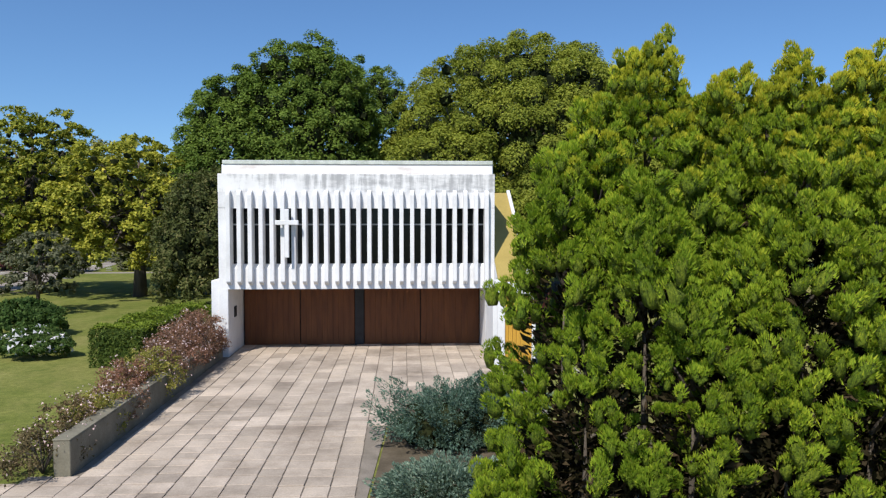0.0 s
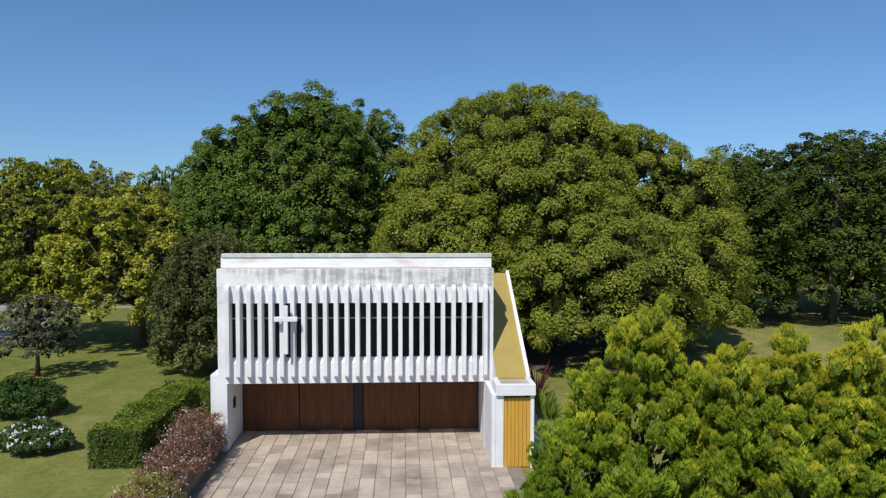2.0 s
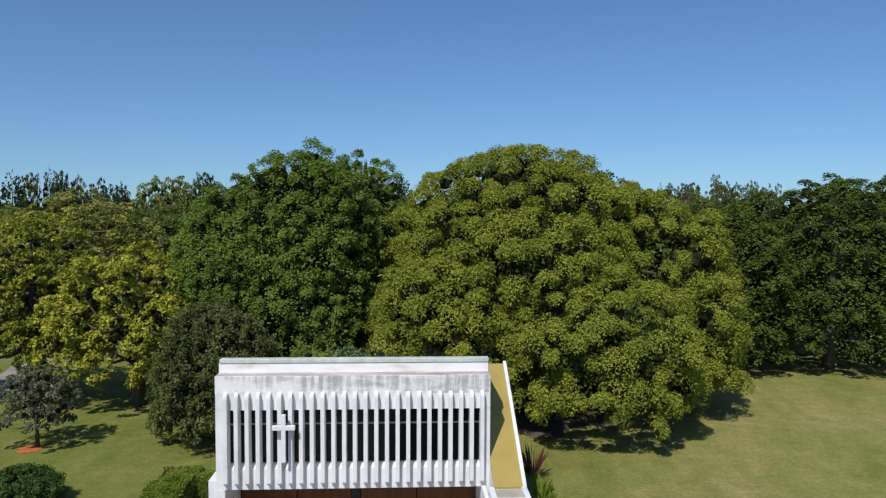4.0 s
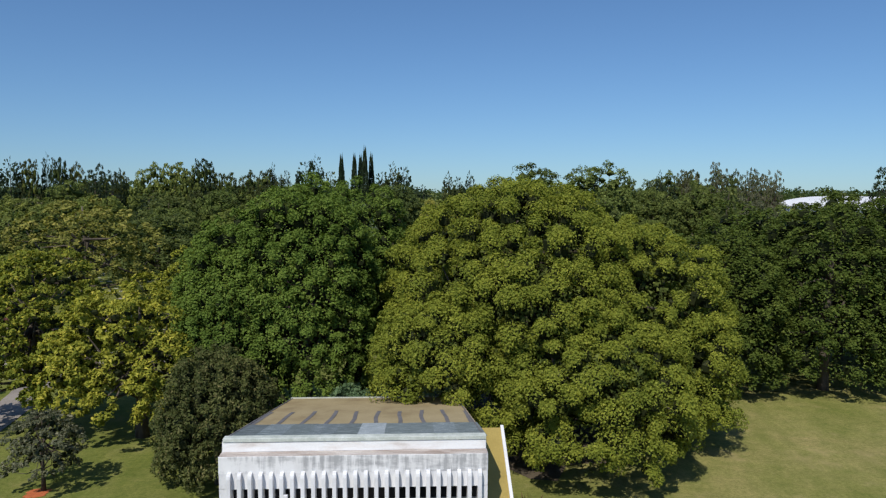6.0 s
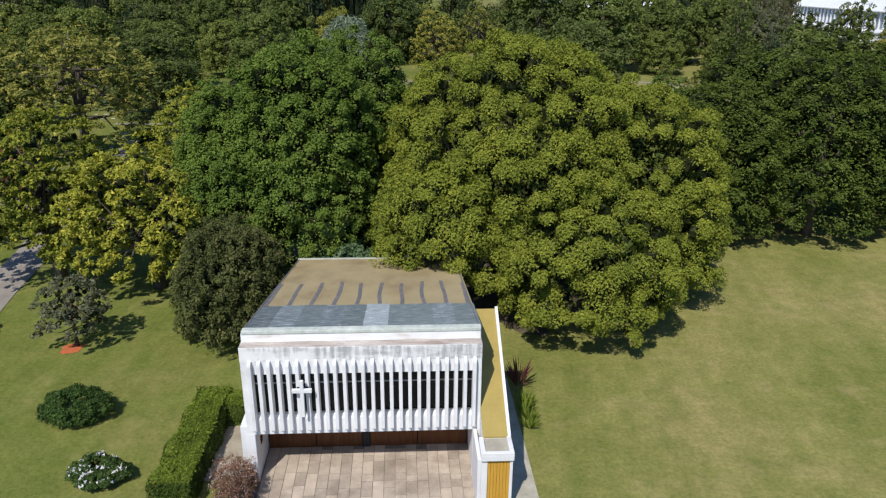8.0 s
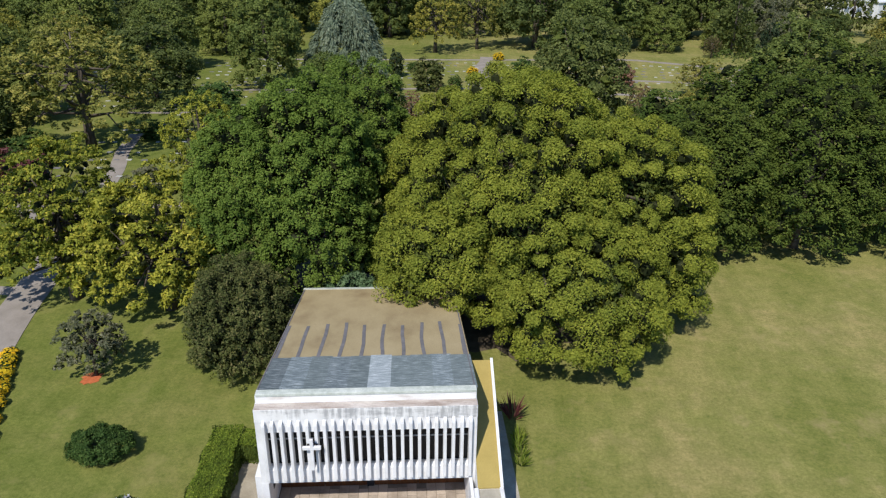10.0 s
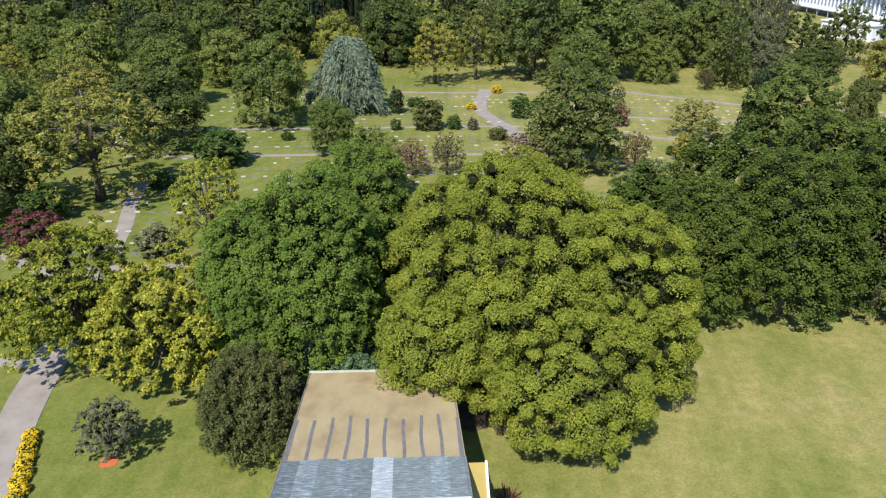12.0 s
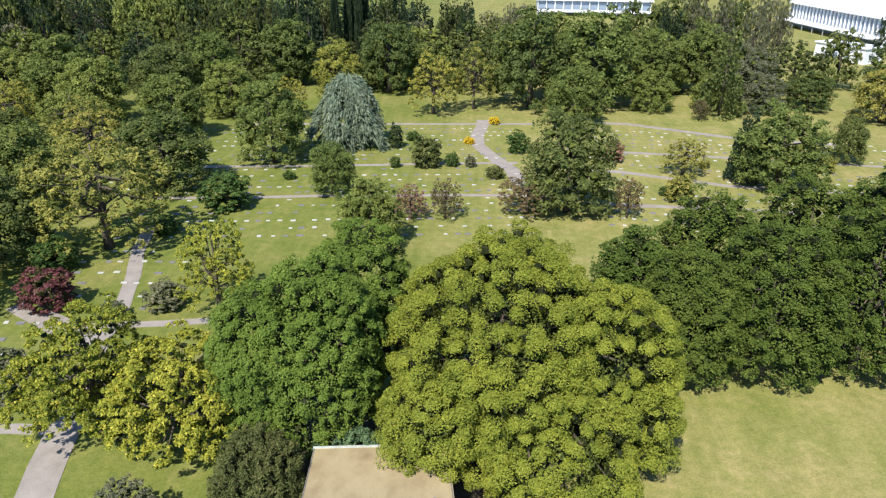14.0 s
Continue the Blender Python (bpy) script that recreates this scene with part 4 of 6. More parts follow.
for i, (x, y, r, h) in enumerate(((22.5, 55.5, 5.4, 13.2), (30.5, 56.0, 6.4, 15.6), (39.5, 57, 6.8, 16.8), (49, 58.5, 7.0, 16.8), (19.0, 61.5, 4.6, 12.5), (59, 61, 7, 17), (27, 65, 5.8, 15.2), (37.5, 66.5, 6.2, 16.6), (48, 68, 6.5, 17.2))):
    front = i < 4
    broad_tree("plane_tree", x, y, r, h, 1.3, M_ROW, "dense dark green tree edging the lawn", 20 + i, n=190 if front else 120, rclump=0.95 if front else 1.2, tufts=5, per=42 if front else 26, size=0.21 if front else 0.3, loose=0.55, spread=0.62,
               jitter=0.35, lift=2.0, skin=9000 if front else 3000, fill=0, core=0.5, rings=3, inner=0.85, step=0.7, bulge=0.17, freq=2.6, low=-0.8, group="trees edging the lawn", limbs=24)
for i, (x, y, r, h) in enumerate(((-5.2, 42.0, 1.8, 4.6), (-2.7, 41.8, 1.7, 4.0), (-7.8, 42.2, 1.6, 3.6))):
    broad_tree("laurel_shrub", x, y, r, h, 0.0, M_LAUREL, "blue-green leafy shrub behind the chapel roof", 30 + i, n=70, rclump=0.45, per=45, fill=0, size=0.2, low=-0.9, radius=0.06, limbs=8, group="shrubs behind the chapel", category="shrub")

# ---- trees further off: a few kinds, repeated ----
KINDS = {}


def far_tree(kind, x, y, r, h, seed, label, mat=None, group="cemetery trees"):
    """One of a few built trees at its own size and turn."""
    rng = random.Random(int(x * 31 + y * 17))
    key = (kind, mat.name, seed)
    m = Matrix.LocRotScale((x, y, 0), Euler((0, 0, rng.uniform(0, 6.28))), (r / 6, r / 6, h / 13))
    if key in KINDS:
        ob = KINDS[key]
        ob = copy_thing(ob, m @ Matrix.Diagonal((*ob.scale, 1)).inverted())
        return tagged(ob, label)
    name = {"round": "tree", "open": "tree", "cone": "conifer", "weep": "weeping_cedar", "shrub": "shrub", "column": "cypress", "wood": "tree"}[kind]
    if kind == "wood":
        ob = broad_tree(name, 0, 0, 6, 13, 0.5, mat, label, 100 + seed, n=72, rclump=1.25, tufts=4, per=10, size=0.5, loose=0.6, fill=0, core=0.55, rings=2, heart=M_INNER_DARK, bulge=0.22, freq=2.2, low=-0.7, group=group, limbs=6)
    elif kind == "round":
        ob = broad_tree(name, 0, 0, 6, 13, 0.8, mat, label, 100 + seed, n=96, rclump=1.25, inner=0.82, step=0.9, tufts=5, per=23, size=0.34, loose=0.6, jitter=0.35, puff=1.2, fill=0, core=0.54, rings=2, heart=M_INNER_DARK, bulge=0.24, freq=2.4, low=-0.65, group=group, limbs=10)
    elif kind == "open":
        ob = broad_tree(name, 0, 0, 6, 13, 1.8, mat, label, 100 + seed, n=150, rclump=0.85, tufts=4, per=18, size=0.28, loose=0.5, fill=0, core=0.3, rings=2, heart=M_INNER_DARK, bulge=0.45, freq=2.2, low=-0.5, group=group, limbs=30)
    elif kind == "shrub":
        ob = broad_tree(name, 0, 0, 6, 13, 0.0, mat, label, 100 + seed, n=60, rclump=1.6, tufts=4, per=9, size=0.85, fill=0, core=0.6, rings=2, heart=M_INNER_DARK, bulge=0.3, freq=2.0, low=-0.95, group=group, limbs=8, category="shrub")
    else:
        g = np.random.default_rng(seed + 5)
        ob = empty(name)
        tagged(ob, label, "conifer" if kind != "column" else "cypress", group)
        bm = bmesh.new()
        tube(bm, [Vector((0, 0, -0.1)), Vector((0.05, 0, 6)), Vector((0, 0, 12.6))], [0.45, 0.28, 0.04], 7)
        part("trunk", bm, M_BARK, ob, smooth=True)
        if kind == "column":
            n = 900
            z = g.random(n) * 12.6 + 0.3
            a = g.random(n) * math.tau
            rr_ = 6 * np.sqrt(np.clip(z / 3, 0, 1)) * np.clip((13.2 - z) / 9, 0, 1) ** 0.6
            p = np.stack([np.cos(a) * rr_, np.sin(a) * rr_, z], 1)
            ax = np.stack([np.cos(a) * 1.2, np.sin(a) * 1.2, np.ones(n) * 1.0], 1)
            v = plumes(g, p, ax, 1.0, 0.9, 5, 1.1, 0.5)
        elif kind == "cone":
            n = 300
            z = (1 - g.random(n) ** 0.55) * 12.0 + 0.6
            a = g.random(n) * math.tau
            rr_ = 6 * np.clip((13 - z) / 12.5, 0.04, 1) ** 0.8 * (0.85 + 0.2 * np.sin(z * 2.2 + a * 2))
            p = np.stack([np.cos(a) * rr_, np.sin(a) * rr_, z], 1)
            ax = np.stack([np.cos(a), np.sin(a), 0.15 - 0.3 * g.random(n)], 1)
            v = plumes(g, p, ax, 2.4, 0.8, 8, 0.95, 0.5)
        else:
            n = 760
            z = 1 + 11.4 * g.random(n) ** 0.7
            a = g.random(n) * math.tau
            rr_ = 6.0 * np.sqrt(np.clip((13.0 - z) / 10, 0.02, 1)) * (0.75 + 0.3 * np.sin(a * 5 + z * 0.3))
            p = np.stack([np.cos(a) * rr_, np.sin(a) * rr_, z], 1)
            ax = np.stack([np.cos(a) * 0.6, np.sin(a) * 0.6, -np.ones(n)], 1)
            v = plumes(g, p, ax, 3.0, 0.55, 26, 0.6, 0.22, core=2)
        quads("crown", v, mat, ob)
    ob.matrix_basis = m
    KINDS[key] = ob
    return ob


G, L, Y, O, D = M_FAR_GREEN, M_FAR_LIGHT, M_FAR_YELLOW, M_OLIVE, M_FAR_DEEP
CEMETERY = [
    ("open", -41.5, 83, 9.0, 16, O, "spreading tree with thinning olive autumn leaves"), ("round", -42, 106, 7.6, 12.5, D, "broad dark green tree among the graves"),
    ("round", -44, 152, 6.5, 12, L, "light green tree beside the cemetery lawn"), ("open", -65, 126, 6.2, 12, L, "light green tree with layered boughs"),
    ("round", -28.2, 119.5, 6.6, 15, G, "rounded green tree beside a weeping cedar"), ("weep", -16.4, 130, 6.6, 13.2, M_BLUE, "silver grey weeping cedar on the lawn"),
    ("round", -15.8, 103, 3.8, 9, G, "small rounded green tree by a path"), ("round", -8.5, 84, 4.6, 9.5, L, "bright green tree behind the ash"),
    ("round", 18.8, 97, 7.2, 15, D, "dense dark green tree among the graves"), ("open", 13, 96, 4.6, 6, M_RUST, "low olive conifer beside a path"),
    ("open", 41, 114, 4.2, 6.5, O, "low spreading maple on the cemetery lawn"),
    ("round", 54, 108, 7.6, 13.5, G, "broad green tree among the graves"), ("round", 72, 121, 3.2, 9, D, "narrow dark green tree on the lawn"),
    ("round", 95, 151, 7.0, 12, O, "olive green tree by the far path"), ("round", 48, 160, 5.5, 9.5, L, "light green tree on the far lawn edge"),
    ("cone", 62, 156, 4.6, 14, D, "dark conifer at the lawn edge"), ("round", 21, 163, 10.5, 21.5, D, "tall dense green tree behind the graves"),
    ("round", 35, 164, 11, 22, G, "tall green tree behind the graves"), ("round", 52, 176, 8, 17, G, "tall green tree behind the graves"),
    ("open", -1, 155, 6.2, 13.5, Y, "yellow-green tree behind the path"), ("open", 8, 160, 5.5, 15, O, "tree with browning autumn leaves"),
    ("round", -12, 177, 8.0, 18, D, "dark rounded tree behind the lawn"), ("round", -24, 173, 6.2, 13, Y, "yellowing tree behind the lawn"),
    ("round", -38, 186, 7.5, 17, G, "green tree at the edge of the wood"), ("round", -60, 158, 7.5, 15, D, "dark tree at the edge of the wood"),
    ("round", -78, 150, 8, 17, G, "green tree at the edge of the wood"), ("round", -58, 96, 6.5, 13, G, "green tree beside the cemetery path"),
    ("round", -62, 72, 7.0, 15, L, "green tree beside the cemetery path"), ("open", -50, 66, 5.5, 12.5, O, "tree with thinning olive autumn leaves"),
    ("round", 78, 96, 7, 13, G, "green tree beside the cemetery"), ("round", 70, 80, 7, 14, D, "dark green tree behind the lawn"),
    ("round", 86, 110, 6, 12, G, "green tree beside the cemetery"), ("cone", 68, 170, 4.5, 17, D, "dark conifer at the lawn edge"),
    ("cone", 49.5, 111, 2.2, 12, M_CYPRESS, "slim dark conifer beside a broad tree"), ("open", -22.8, 66.5, 4.4, 11, M_YELLOW, "yellow tree beside the cemetery path"),
    ("round", 72, 166, 6, 14, M_GREY, "pale grey-green tree at the lawn edge"), ("round", -86, 110, 8, 14, D, "dark tree beside the cemetery"),
    ("round", -52, 78, 6, 12, D, "dark tree beside the cemetery path"), ("open", -56, 114, 7, 12, O, "tree with thinning olive leaves"), ("round", -50, 134, 6.5, 13, G, "green tree among the graves"),
    ("open", -70, 104, 7, 12, L, "light green tree beside the graves"), ("round", -90, 132, 8, 16, D, "dark tree beside the cemetery"), ("round", -68, 142, 7, 15, L, "light green tree at the edge of the wood"),
    ("open", -3.6, 93.5, 2.7, 5.0, M_RED, "thin red-brown shrub tree behind the camphor"), ("open", 1.2, 93.8, 2.6, 6.0, M_RUST, "thin olive-brown shrub tree behind the camphor"), ("open", 27, 94.5, 2.3, 6.5, M_RUST, "thin brown shrub tree beside the lawn"),
    ("round", -74, 90, 7, 14, G, "green tree beside the cemetery"), ("round", -91, 153, 7, 14, L, "light green tree at the edge of the wood"), ("open", -80, 132, 6, 12, Y, "yellowing tree beside the graves"),
    ("round", -71, 116, 5.5, 10, D, "dark tree beside the cemetery"), ("round", 61, 162, 4.0, 8, L, "low green tree on the far lawn edge"), ("open", 56, 151, 2.0, 5, M_RUST, "thin brown young tree on the lawn edge"),
    ("round", 84, 162, 6.0, 9, D, "dark green tree at the lawn edge"), ("round", 72, 158, 5.0, 9, M_GREY, "grey-green tree at the lawn edge"), ("round", 100, 144, 6.5, 12, G, "green tree by the far path"),
    ("open", -31, 150, 4.2, 9, Y, "yellow-green tree at the lawn edge"), ("round", -52, 168, 7, 16, G, "green tree at the edge of the wood"), ("round", 28, 146, 6.5, 13, G, "rounded green tree behind the graves"), ("round", 64, 178, 7.5, 18, G, "tall green tree behind the graves"),
]
for i, (k, x, y, r, h, m_, lab) in enumerate(CEMETERY):
    far_tree(k, x, y, r, h, i % 3, lab, m_)
SHRUBS = [
    (-24, 110.5, 1.2, 1.4, M_SHRUB, "small rounded shrub among the graves"), (20, 108, 1.6, 2.2, M_OLIVE, "small olive shrub among the graves"), (35, 104, 1.0, 1.5, M_SHRUB, "small rounded shrub among the graves"),
    (46, 118, 1.0, 1.6, M_DARK, "small dark shrub among the graves"), (66, 116, 1.8, 3.0, M_OLIVE, "olive shrub among the graves"), (-14, 111, 1.0, 1.3, M_OLIVE, "small olive shrub among the graves"), (36.5, 101, 2.4, 4.5, M_OLIVE, "thin olive shrub tree beside the lawn"), (-36, 88, 2.0, 2.4, M_SHRUB, "dark shrub beside the graves"),

    (-30.4, 97.5, 4.2, 5.4, M_SHRUB, "large rounded dark green bush"), (-7.8, 128.6, 1.5, 5.0, M_CYPRESS, "upright dark shrub beside the graves"), (-2.0, 117.5, 3.0, 5.6, M_DARK, "dark grey-green shrub beside a path"),
    (-7.2, 117, 1.1, 2.0, M_SHRUB, "small rounded shrub beside a path"), (2.6, 118, 1.4, 2.5, M_SHRUB, "small rounded shrub beside a path"), (5.6, 117.6, 1.1, 2.2, M_GREY, "small grey-green shrub beside a path"),
    (14.6, 126.5, 2.4, 4.2, M_SHRUB, "dark green shrub by the path bend"), (11.8, 146.6, 1.3, 1.6, M_YELLOWFLOWER, "low shrub covered in yellow flowers"), (5.9, 131.7, 1.2, 1.4, M_YELLOWFLOWER, "low shrub covered in yellow flowers"),
    (31, 121, 2.0, 4.0, M_RED, "reddish shrub tree beside the lawn"),
    (-41.2, 67, 3.1, 5.2, M_CRIMSON, "crimson-leaved tree beside a cemetery path"), (-28.9, 67.5, 2.4, 3.2, M_GREY, "grey-green shrub on a small bed"), (-33.6, 65.2, 1.5, 2.2, M_GREY, "grey-green shrub on a small bed"),
    (-37.5, 52, 3.2, 4.2, M_GREY, "pale flowering shrub beside the drive"), (58, 133, 1.2, 2.4, M_SHRUB, "small clipped shrub beside a path"), (-45, 77, 3, 4, M_SHRUB, "dark shrub beneath open trees"),
    (-4.6, 134, 1.6, 1.8, M_SHRUB, "small dark shrub on the lawn"), (9.5, 112, 1.8, 2.0, M_DARK, "low dark shrub beside a path"), (-62, 112, 2.0, 2.6, M_SHRUB, "dark shrub beside the graves"), (-72, 118, 1.6, 1.6, M_YELLOWFLOWER, "low shrub covered in yellow flowers"),
]
for i, (x, y, r, h, m_, lab) in enumerate(SHRUBS):
    far_tree("shrub", x, y, r, h, 0, lab, m_, "cemetery shrubs")
for i, (x, y, h) in enumerate(((-26.0, 214, 23.6), (-24.4, 216, 23.4), (-22.8, 213, 25.4), (-21.3, 217, 23.8), (-30.5, 220, 20.5))):
    far_tree("column", x, y, 1.15, h, 0, "tall slender dark cypress above the wood", M_CYPRESS, "row of cypresses")

# nearer edge of the wood, tree by tree
rw = random.Random(8)
WOOD = []
for row in range(5):
    y = 182 + row * 17
    x = -190
    while x < 105 + row * 4:
        x += rw.uniform(9.5, 15)
        yy = y + rw.uniform(-6, 6)
        if (x > 72 and yy > 186) or (x > 42 and yy > 222):
            continue
        if -32 < x < -16 and 206 < yy < 226:
            continue
        high = rw.uniform(11, 16.5)
        WOOD.append((x, yy, rw.uniform(5.5, 8.5), min(high, 14.5) if -0.04 < x / yy < 0.11 else high))
for side in (-1, 1):
    for k in range(16):
        q = (side * rw.uniform(90, 150) - 5, rw.uniform(60, 180), rw.uniform(6, 8.5), rw.uniform(12, 18))
        if not (q[0] > 0 and 0.44 < q[0] / q[1] < 0.8 and q[1] > 110):
            WOOD.append(q)
for i, (x, y, r, h) in enumerate(WOOD):
    q = rw.random()
    if q < 0.16:
        far_tree("cone", x, y, r * 0.65, h * 1.1, i % 2, "tall dark conifer in the wood", M_CYPRESS, "trees of the wood")
    else:
        m_ = M_WOOD if q < 0.5 else D if q < 0.68 else M_CYPRESS if q < 0.76 else G if q < 0.86 else L if q < 0.92 else M_GREY
        far_tree("wood", x, y, r, h, i % 3, "tall leafy tree in the wood", m_, "trees of the wood")
SKYLINE = [
    ("cone", -121, 202, 3.3, 21.8, M_CYPRESS), ("wood", -117, 204, 3.4, 22.4, M_WOOD), ("cone", -114, 208, 1.6, 23.2, M_CYPRESS), ("wood", -105, 198, 3.0, 22.7, M_CYPRESS), ("wood", -103, 202, 3.2, 21.8, M_WOOD),
    ("open", -103, 214, 3.9, 21.6, M_CYPRESS), ("open", -94, 206, 3.7, 21.7, M_CYPRESS), ("wood", -94, 211, 2.8, 19.3, M_WOOD), ("wood", -84, 208, 5.2, 22.0, L), ("wood", -77, 208, 5.2, 22.0, L),
    ("wood", -72, 206, 3.8, 21.0, G), ("wood", -69, 209, 3.8, 23.0, M_CYPRESS), ("wood", -66, 210, 3.0, 20.7, M_WOOD), ("wood", -60, 203, 3.0, 19.1, M_WOOD), ("wood", -57, 212, 3.5, 20.1, M_WOOD),
    ("wood", -51, 210, 3.5, 20.1, M_WOOD), ("cone", -49, 209, 1.4, 20.9, M_CYPRESS), ("cone", -44, 204, 1.4, 20.4, M_CYPRESS), ("wood", -46, 205, 2.0, 18.7, M_WOOD), ("cone", -40, 212, 3.3, 23.1, M_CYPRESS),
    ("cone", -35, 200, 2.7, 22.6, M_CYPRESS), ("cone", -33, 213, 2.7, 20.4, M_WOOD), ("column", -29, 208, 1.2, 22.4, M_CYPRESS), ("cone", -17, 206, 2.6, 20.2, M_CYPRESS), ("cone", -14, 204, 2.7, 20.9, M_WOOD),
    ("cone", -11, 207, 2.6, 21.7, M_CYPRESS), ("cone", 2, 209, 2.3, 18.7, M_WOOD), ("cone", 5, 212, 2.1, 19.0, M_WOOD), ("cone", 8, 209, 2.1, 18.9, M_CYPRESS), ("open", 20, 212, 2.8, 17.2, M_GREY),
    ("wood", 55, 213, 4.2, 18.8, D), ("wood", 61, 207, 4.8, 18.0, D), ("cone", 61, 201, 1.5, 19.1, M_CYPRESS), ("open", 69, 207, 3.4, 20.2, M_GREY), ("open", 71, 203, 3.0, 20.8, M_GREY),
    ("open", 76, 199, 3.6, 22.3, M_GREY), ("wood", 86, 212, 3.0, 20.9, M_WOOD), ("open", 85, 199, 3.3, 20.7, M_GREY), ("open", 94, 211, 4.0, 22.1, M_GREY), ("open", 95, 205, 2.5, 20.3, M_GREY),
    ("wood", 64, 205, 4.4, 20.3, D), ("wood", 72, 208, 4.4, 20.6, M_WOOD), ("wood", 80, 206, 4.4, 20.4, D),
]
LOOKS = {"cone": "tall dark conifer above the wood", "open": "tall open-crowned tree above the wood", "wood": "tall leafy tree above the wood", "column": "slender dark cypress above the wood"}
for i, (k, x, y, r, h, m_) in enumerate(SKYLINE):
    wide, tall = {"cone": (1.5, 1.04), "column": (1, 1.03), "wood": (1.25, 1.1), "open": (1.25, 1.06)}[k]
    far_tree(k, x, y, r * wide, h * tall, i % 2, "tall pale eucalyptus by the white hall" if m_ == M_GREY else LOOKS[k], m_, "trees above the wood")
far_tree("open", 125, 202, 6, 22.5, 1, "tall dark umbrella pine", M_CYPRESS, "trees of the wood")

# woods beyond, to the skyline
g = np.random.default_rng(77)
vs = []
for k in range(330):
    y = 265 + 900 * g.random() ** 1.6
    x = (g.random() * 2 - 1) * (150 + y * 0.75)
    if -25 < x < 230 and y < 430:
        continue
    h, r = g.uniform(11, 19), g.uniform(6, 10)
    n = 34
    d = sphere_dirs(g, n, -0.3)
    p = np.stack([x + d[:, 0] * r, y + d[:, 1] * r, h * 0.5 + d[:, 2] * h * 0.5], 1)
    vs.append(clump_leaves(g, p, d, 2.3, 5, 2.0, 0.8, core=0))
for k in range(420):
    y = 430 + 900 * g.random()
    x = (g.random() * 2 - 1) * (120 + y * 0.7)
    h, r = g.uniform(10, 16), g.uniform(8, 15)
    d = sphere_dirs(g, 16, -0.2)
    p = np.stack([x + d[:, 0] * r, y + d[:, 1] * r, h * 0.45 + d[:, 2] * h * 0.45], 1)
    vs.append(clump_leaves(g, p, d, 3.2, 4, 3.4, 0.8, core=0))
tagged(quads("far_woods", np.concatenate(vs), M_FARWOOD), "dark green woods stretching to the skyline", "woods", kind="stuff")

# ---- cemetery lawn ----
ribbon("path_1", [(9.5, 150), (9.4, 146), (7.8, 138), (7.6, 131), (10, 123), (12.6, 116), (13.5, 108)], 2.6, M_ASPHALT, 0.03, "winding cement path across the cemetery lawn", "path")
ribbon("path_2", [(-40, 116.4), (-20, 117.4), (0.6, 119.2), (14, 120)], 1.1, M_ASPHALT, 0.026, "narrow cement path between graves", "path")
ribbon("path_3", [(-46, 101), (-31.8, 101.4), (-18.3, 102.6), (8, 103.5), (24, 103)], 1.0, M_ASPHALT, 0.026, "narrow cement path between graves", "path")
ribbon("path_4", [(-40, 145), (-10, 146), (9, 146.5), (20, 147)], 1.2, M_ASPHALT, 0.026, "narrow cement path between graves", "path")
ribbon("path_5", [(28, 149), (39.7, 147.5), (58.5, 137.2), (80, 132)], 1.6, M_ASPHALT, 0.026, "narrow cement path between graves", "path")
ribbon("path_6", [(24, 129), (33.8, 127), (52.4, 123.9), (85, 118)], 1.2, M_ASPHALT, 0.026, "narrow cement path between graves", "path")
ribbon("path_7", [(22, 117), (31.1, 115.3), (46.8, 108.5), (80, 103)], 1.3, M_ASPHALT, 0.026, "narrow cement path between graves", "path")
ribbon("path_8", [(22, 100.5), (30.8, 99.3), (42.2, 98.4), (70, 94)], 1.3, M_ASPHALT, 0.026, "narrow cement path between graves", "path")
ribbon("path_9", [(-39, 90), (-37.5, 82), (-35.4, 75), (-33.4, 66), (-33, 60)], 1.7, M_ASPHALT, 0.026, "narrow cement path under the trees", "path")
ribbon("path_10", [(-36, 63.5), (-28, 64.2), (-22, 65)], 1.2, M_ASPHALT, 0.03, "narrow cement path under the trees", "path")
ribbon("path_11", [(-62, 47.5), (-34, 47.2), (-29, 46.8)], 1.2, M_ASPHALT, 0.03, "narrow cement path under the trees", "path")
ribbon("road", [(-18, -10), (-23.4, 20), (-26.9, 33), (-28.4, 38.4), (-29.5, 43), (-30.3, 48), (-31, 52), (-33.4, 60), (-45, 68)], 2.8, M_ASPHALT, 0.034, "pale asphalt drive beside the lawn", "road")

mk = boxed(-0.25, 0.25, -0.16, 0.16, 0.0, 0.06, 0.01)
marker = link(mk, "grave_marker", M_MARBLE)
tagged(marker, "small pale marble grave marker flat in the grass", "grave marker", "grave markers")
rg = random.Random(21)
pale, dark_spots = [], []


def on_path(x, y):
    return any(abs(y - (a + b * (x - c))) < 1.4 for a, b, c in ((117.4, 0.05, -20), (102.4, 0.05, -18), (146, 0.02, -10)) if x < 18) or (x > 24 and any(
        abs(y - (a + b * (x - c))) < 1.5 for a, b, c in ((144, -0.54, 46), (125.5, -0.17, 43), (112, -0.43, 39), (98.8, -0.08, 36))))


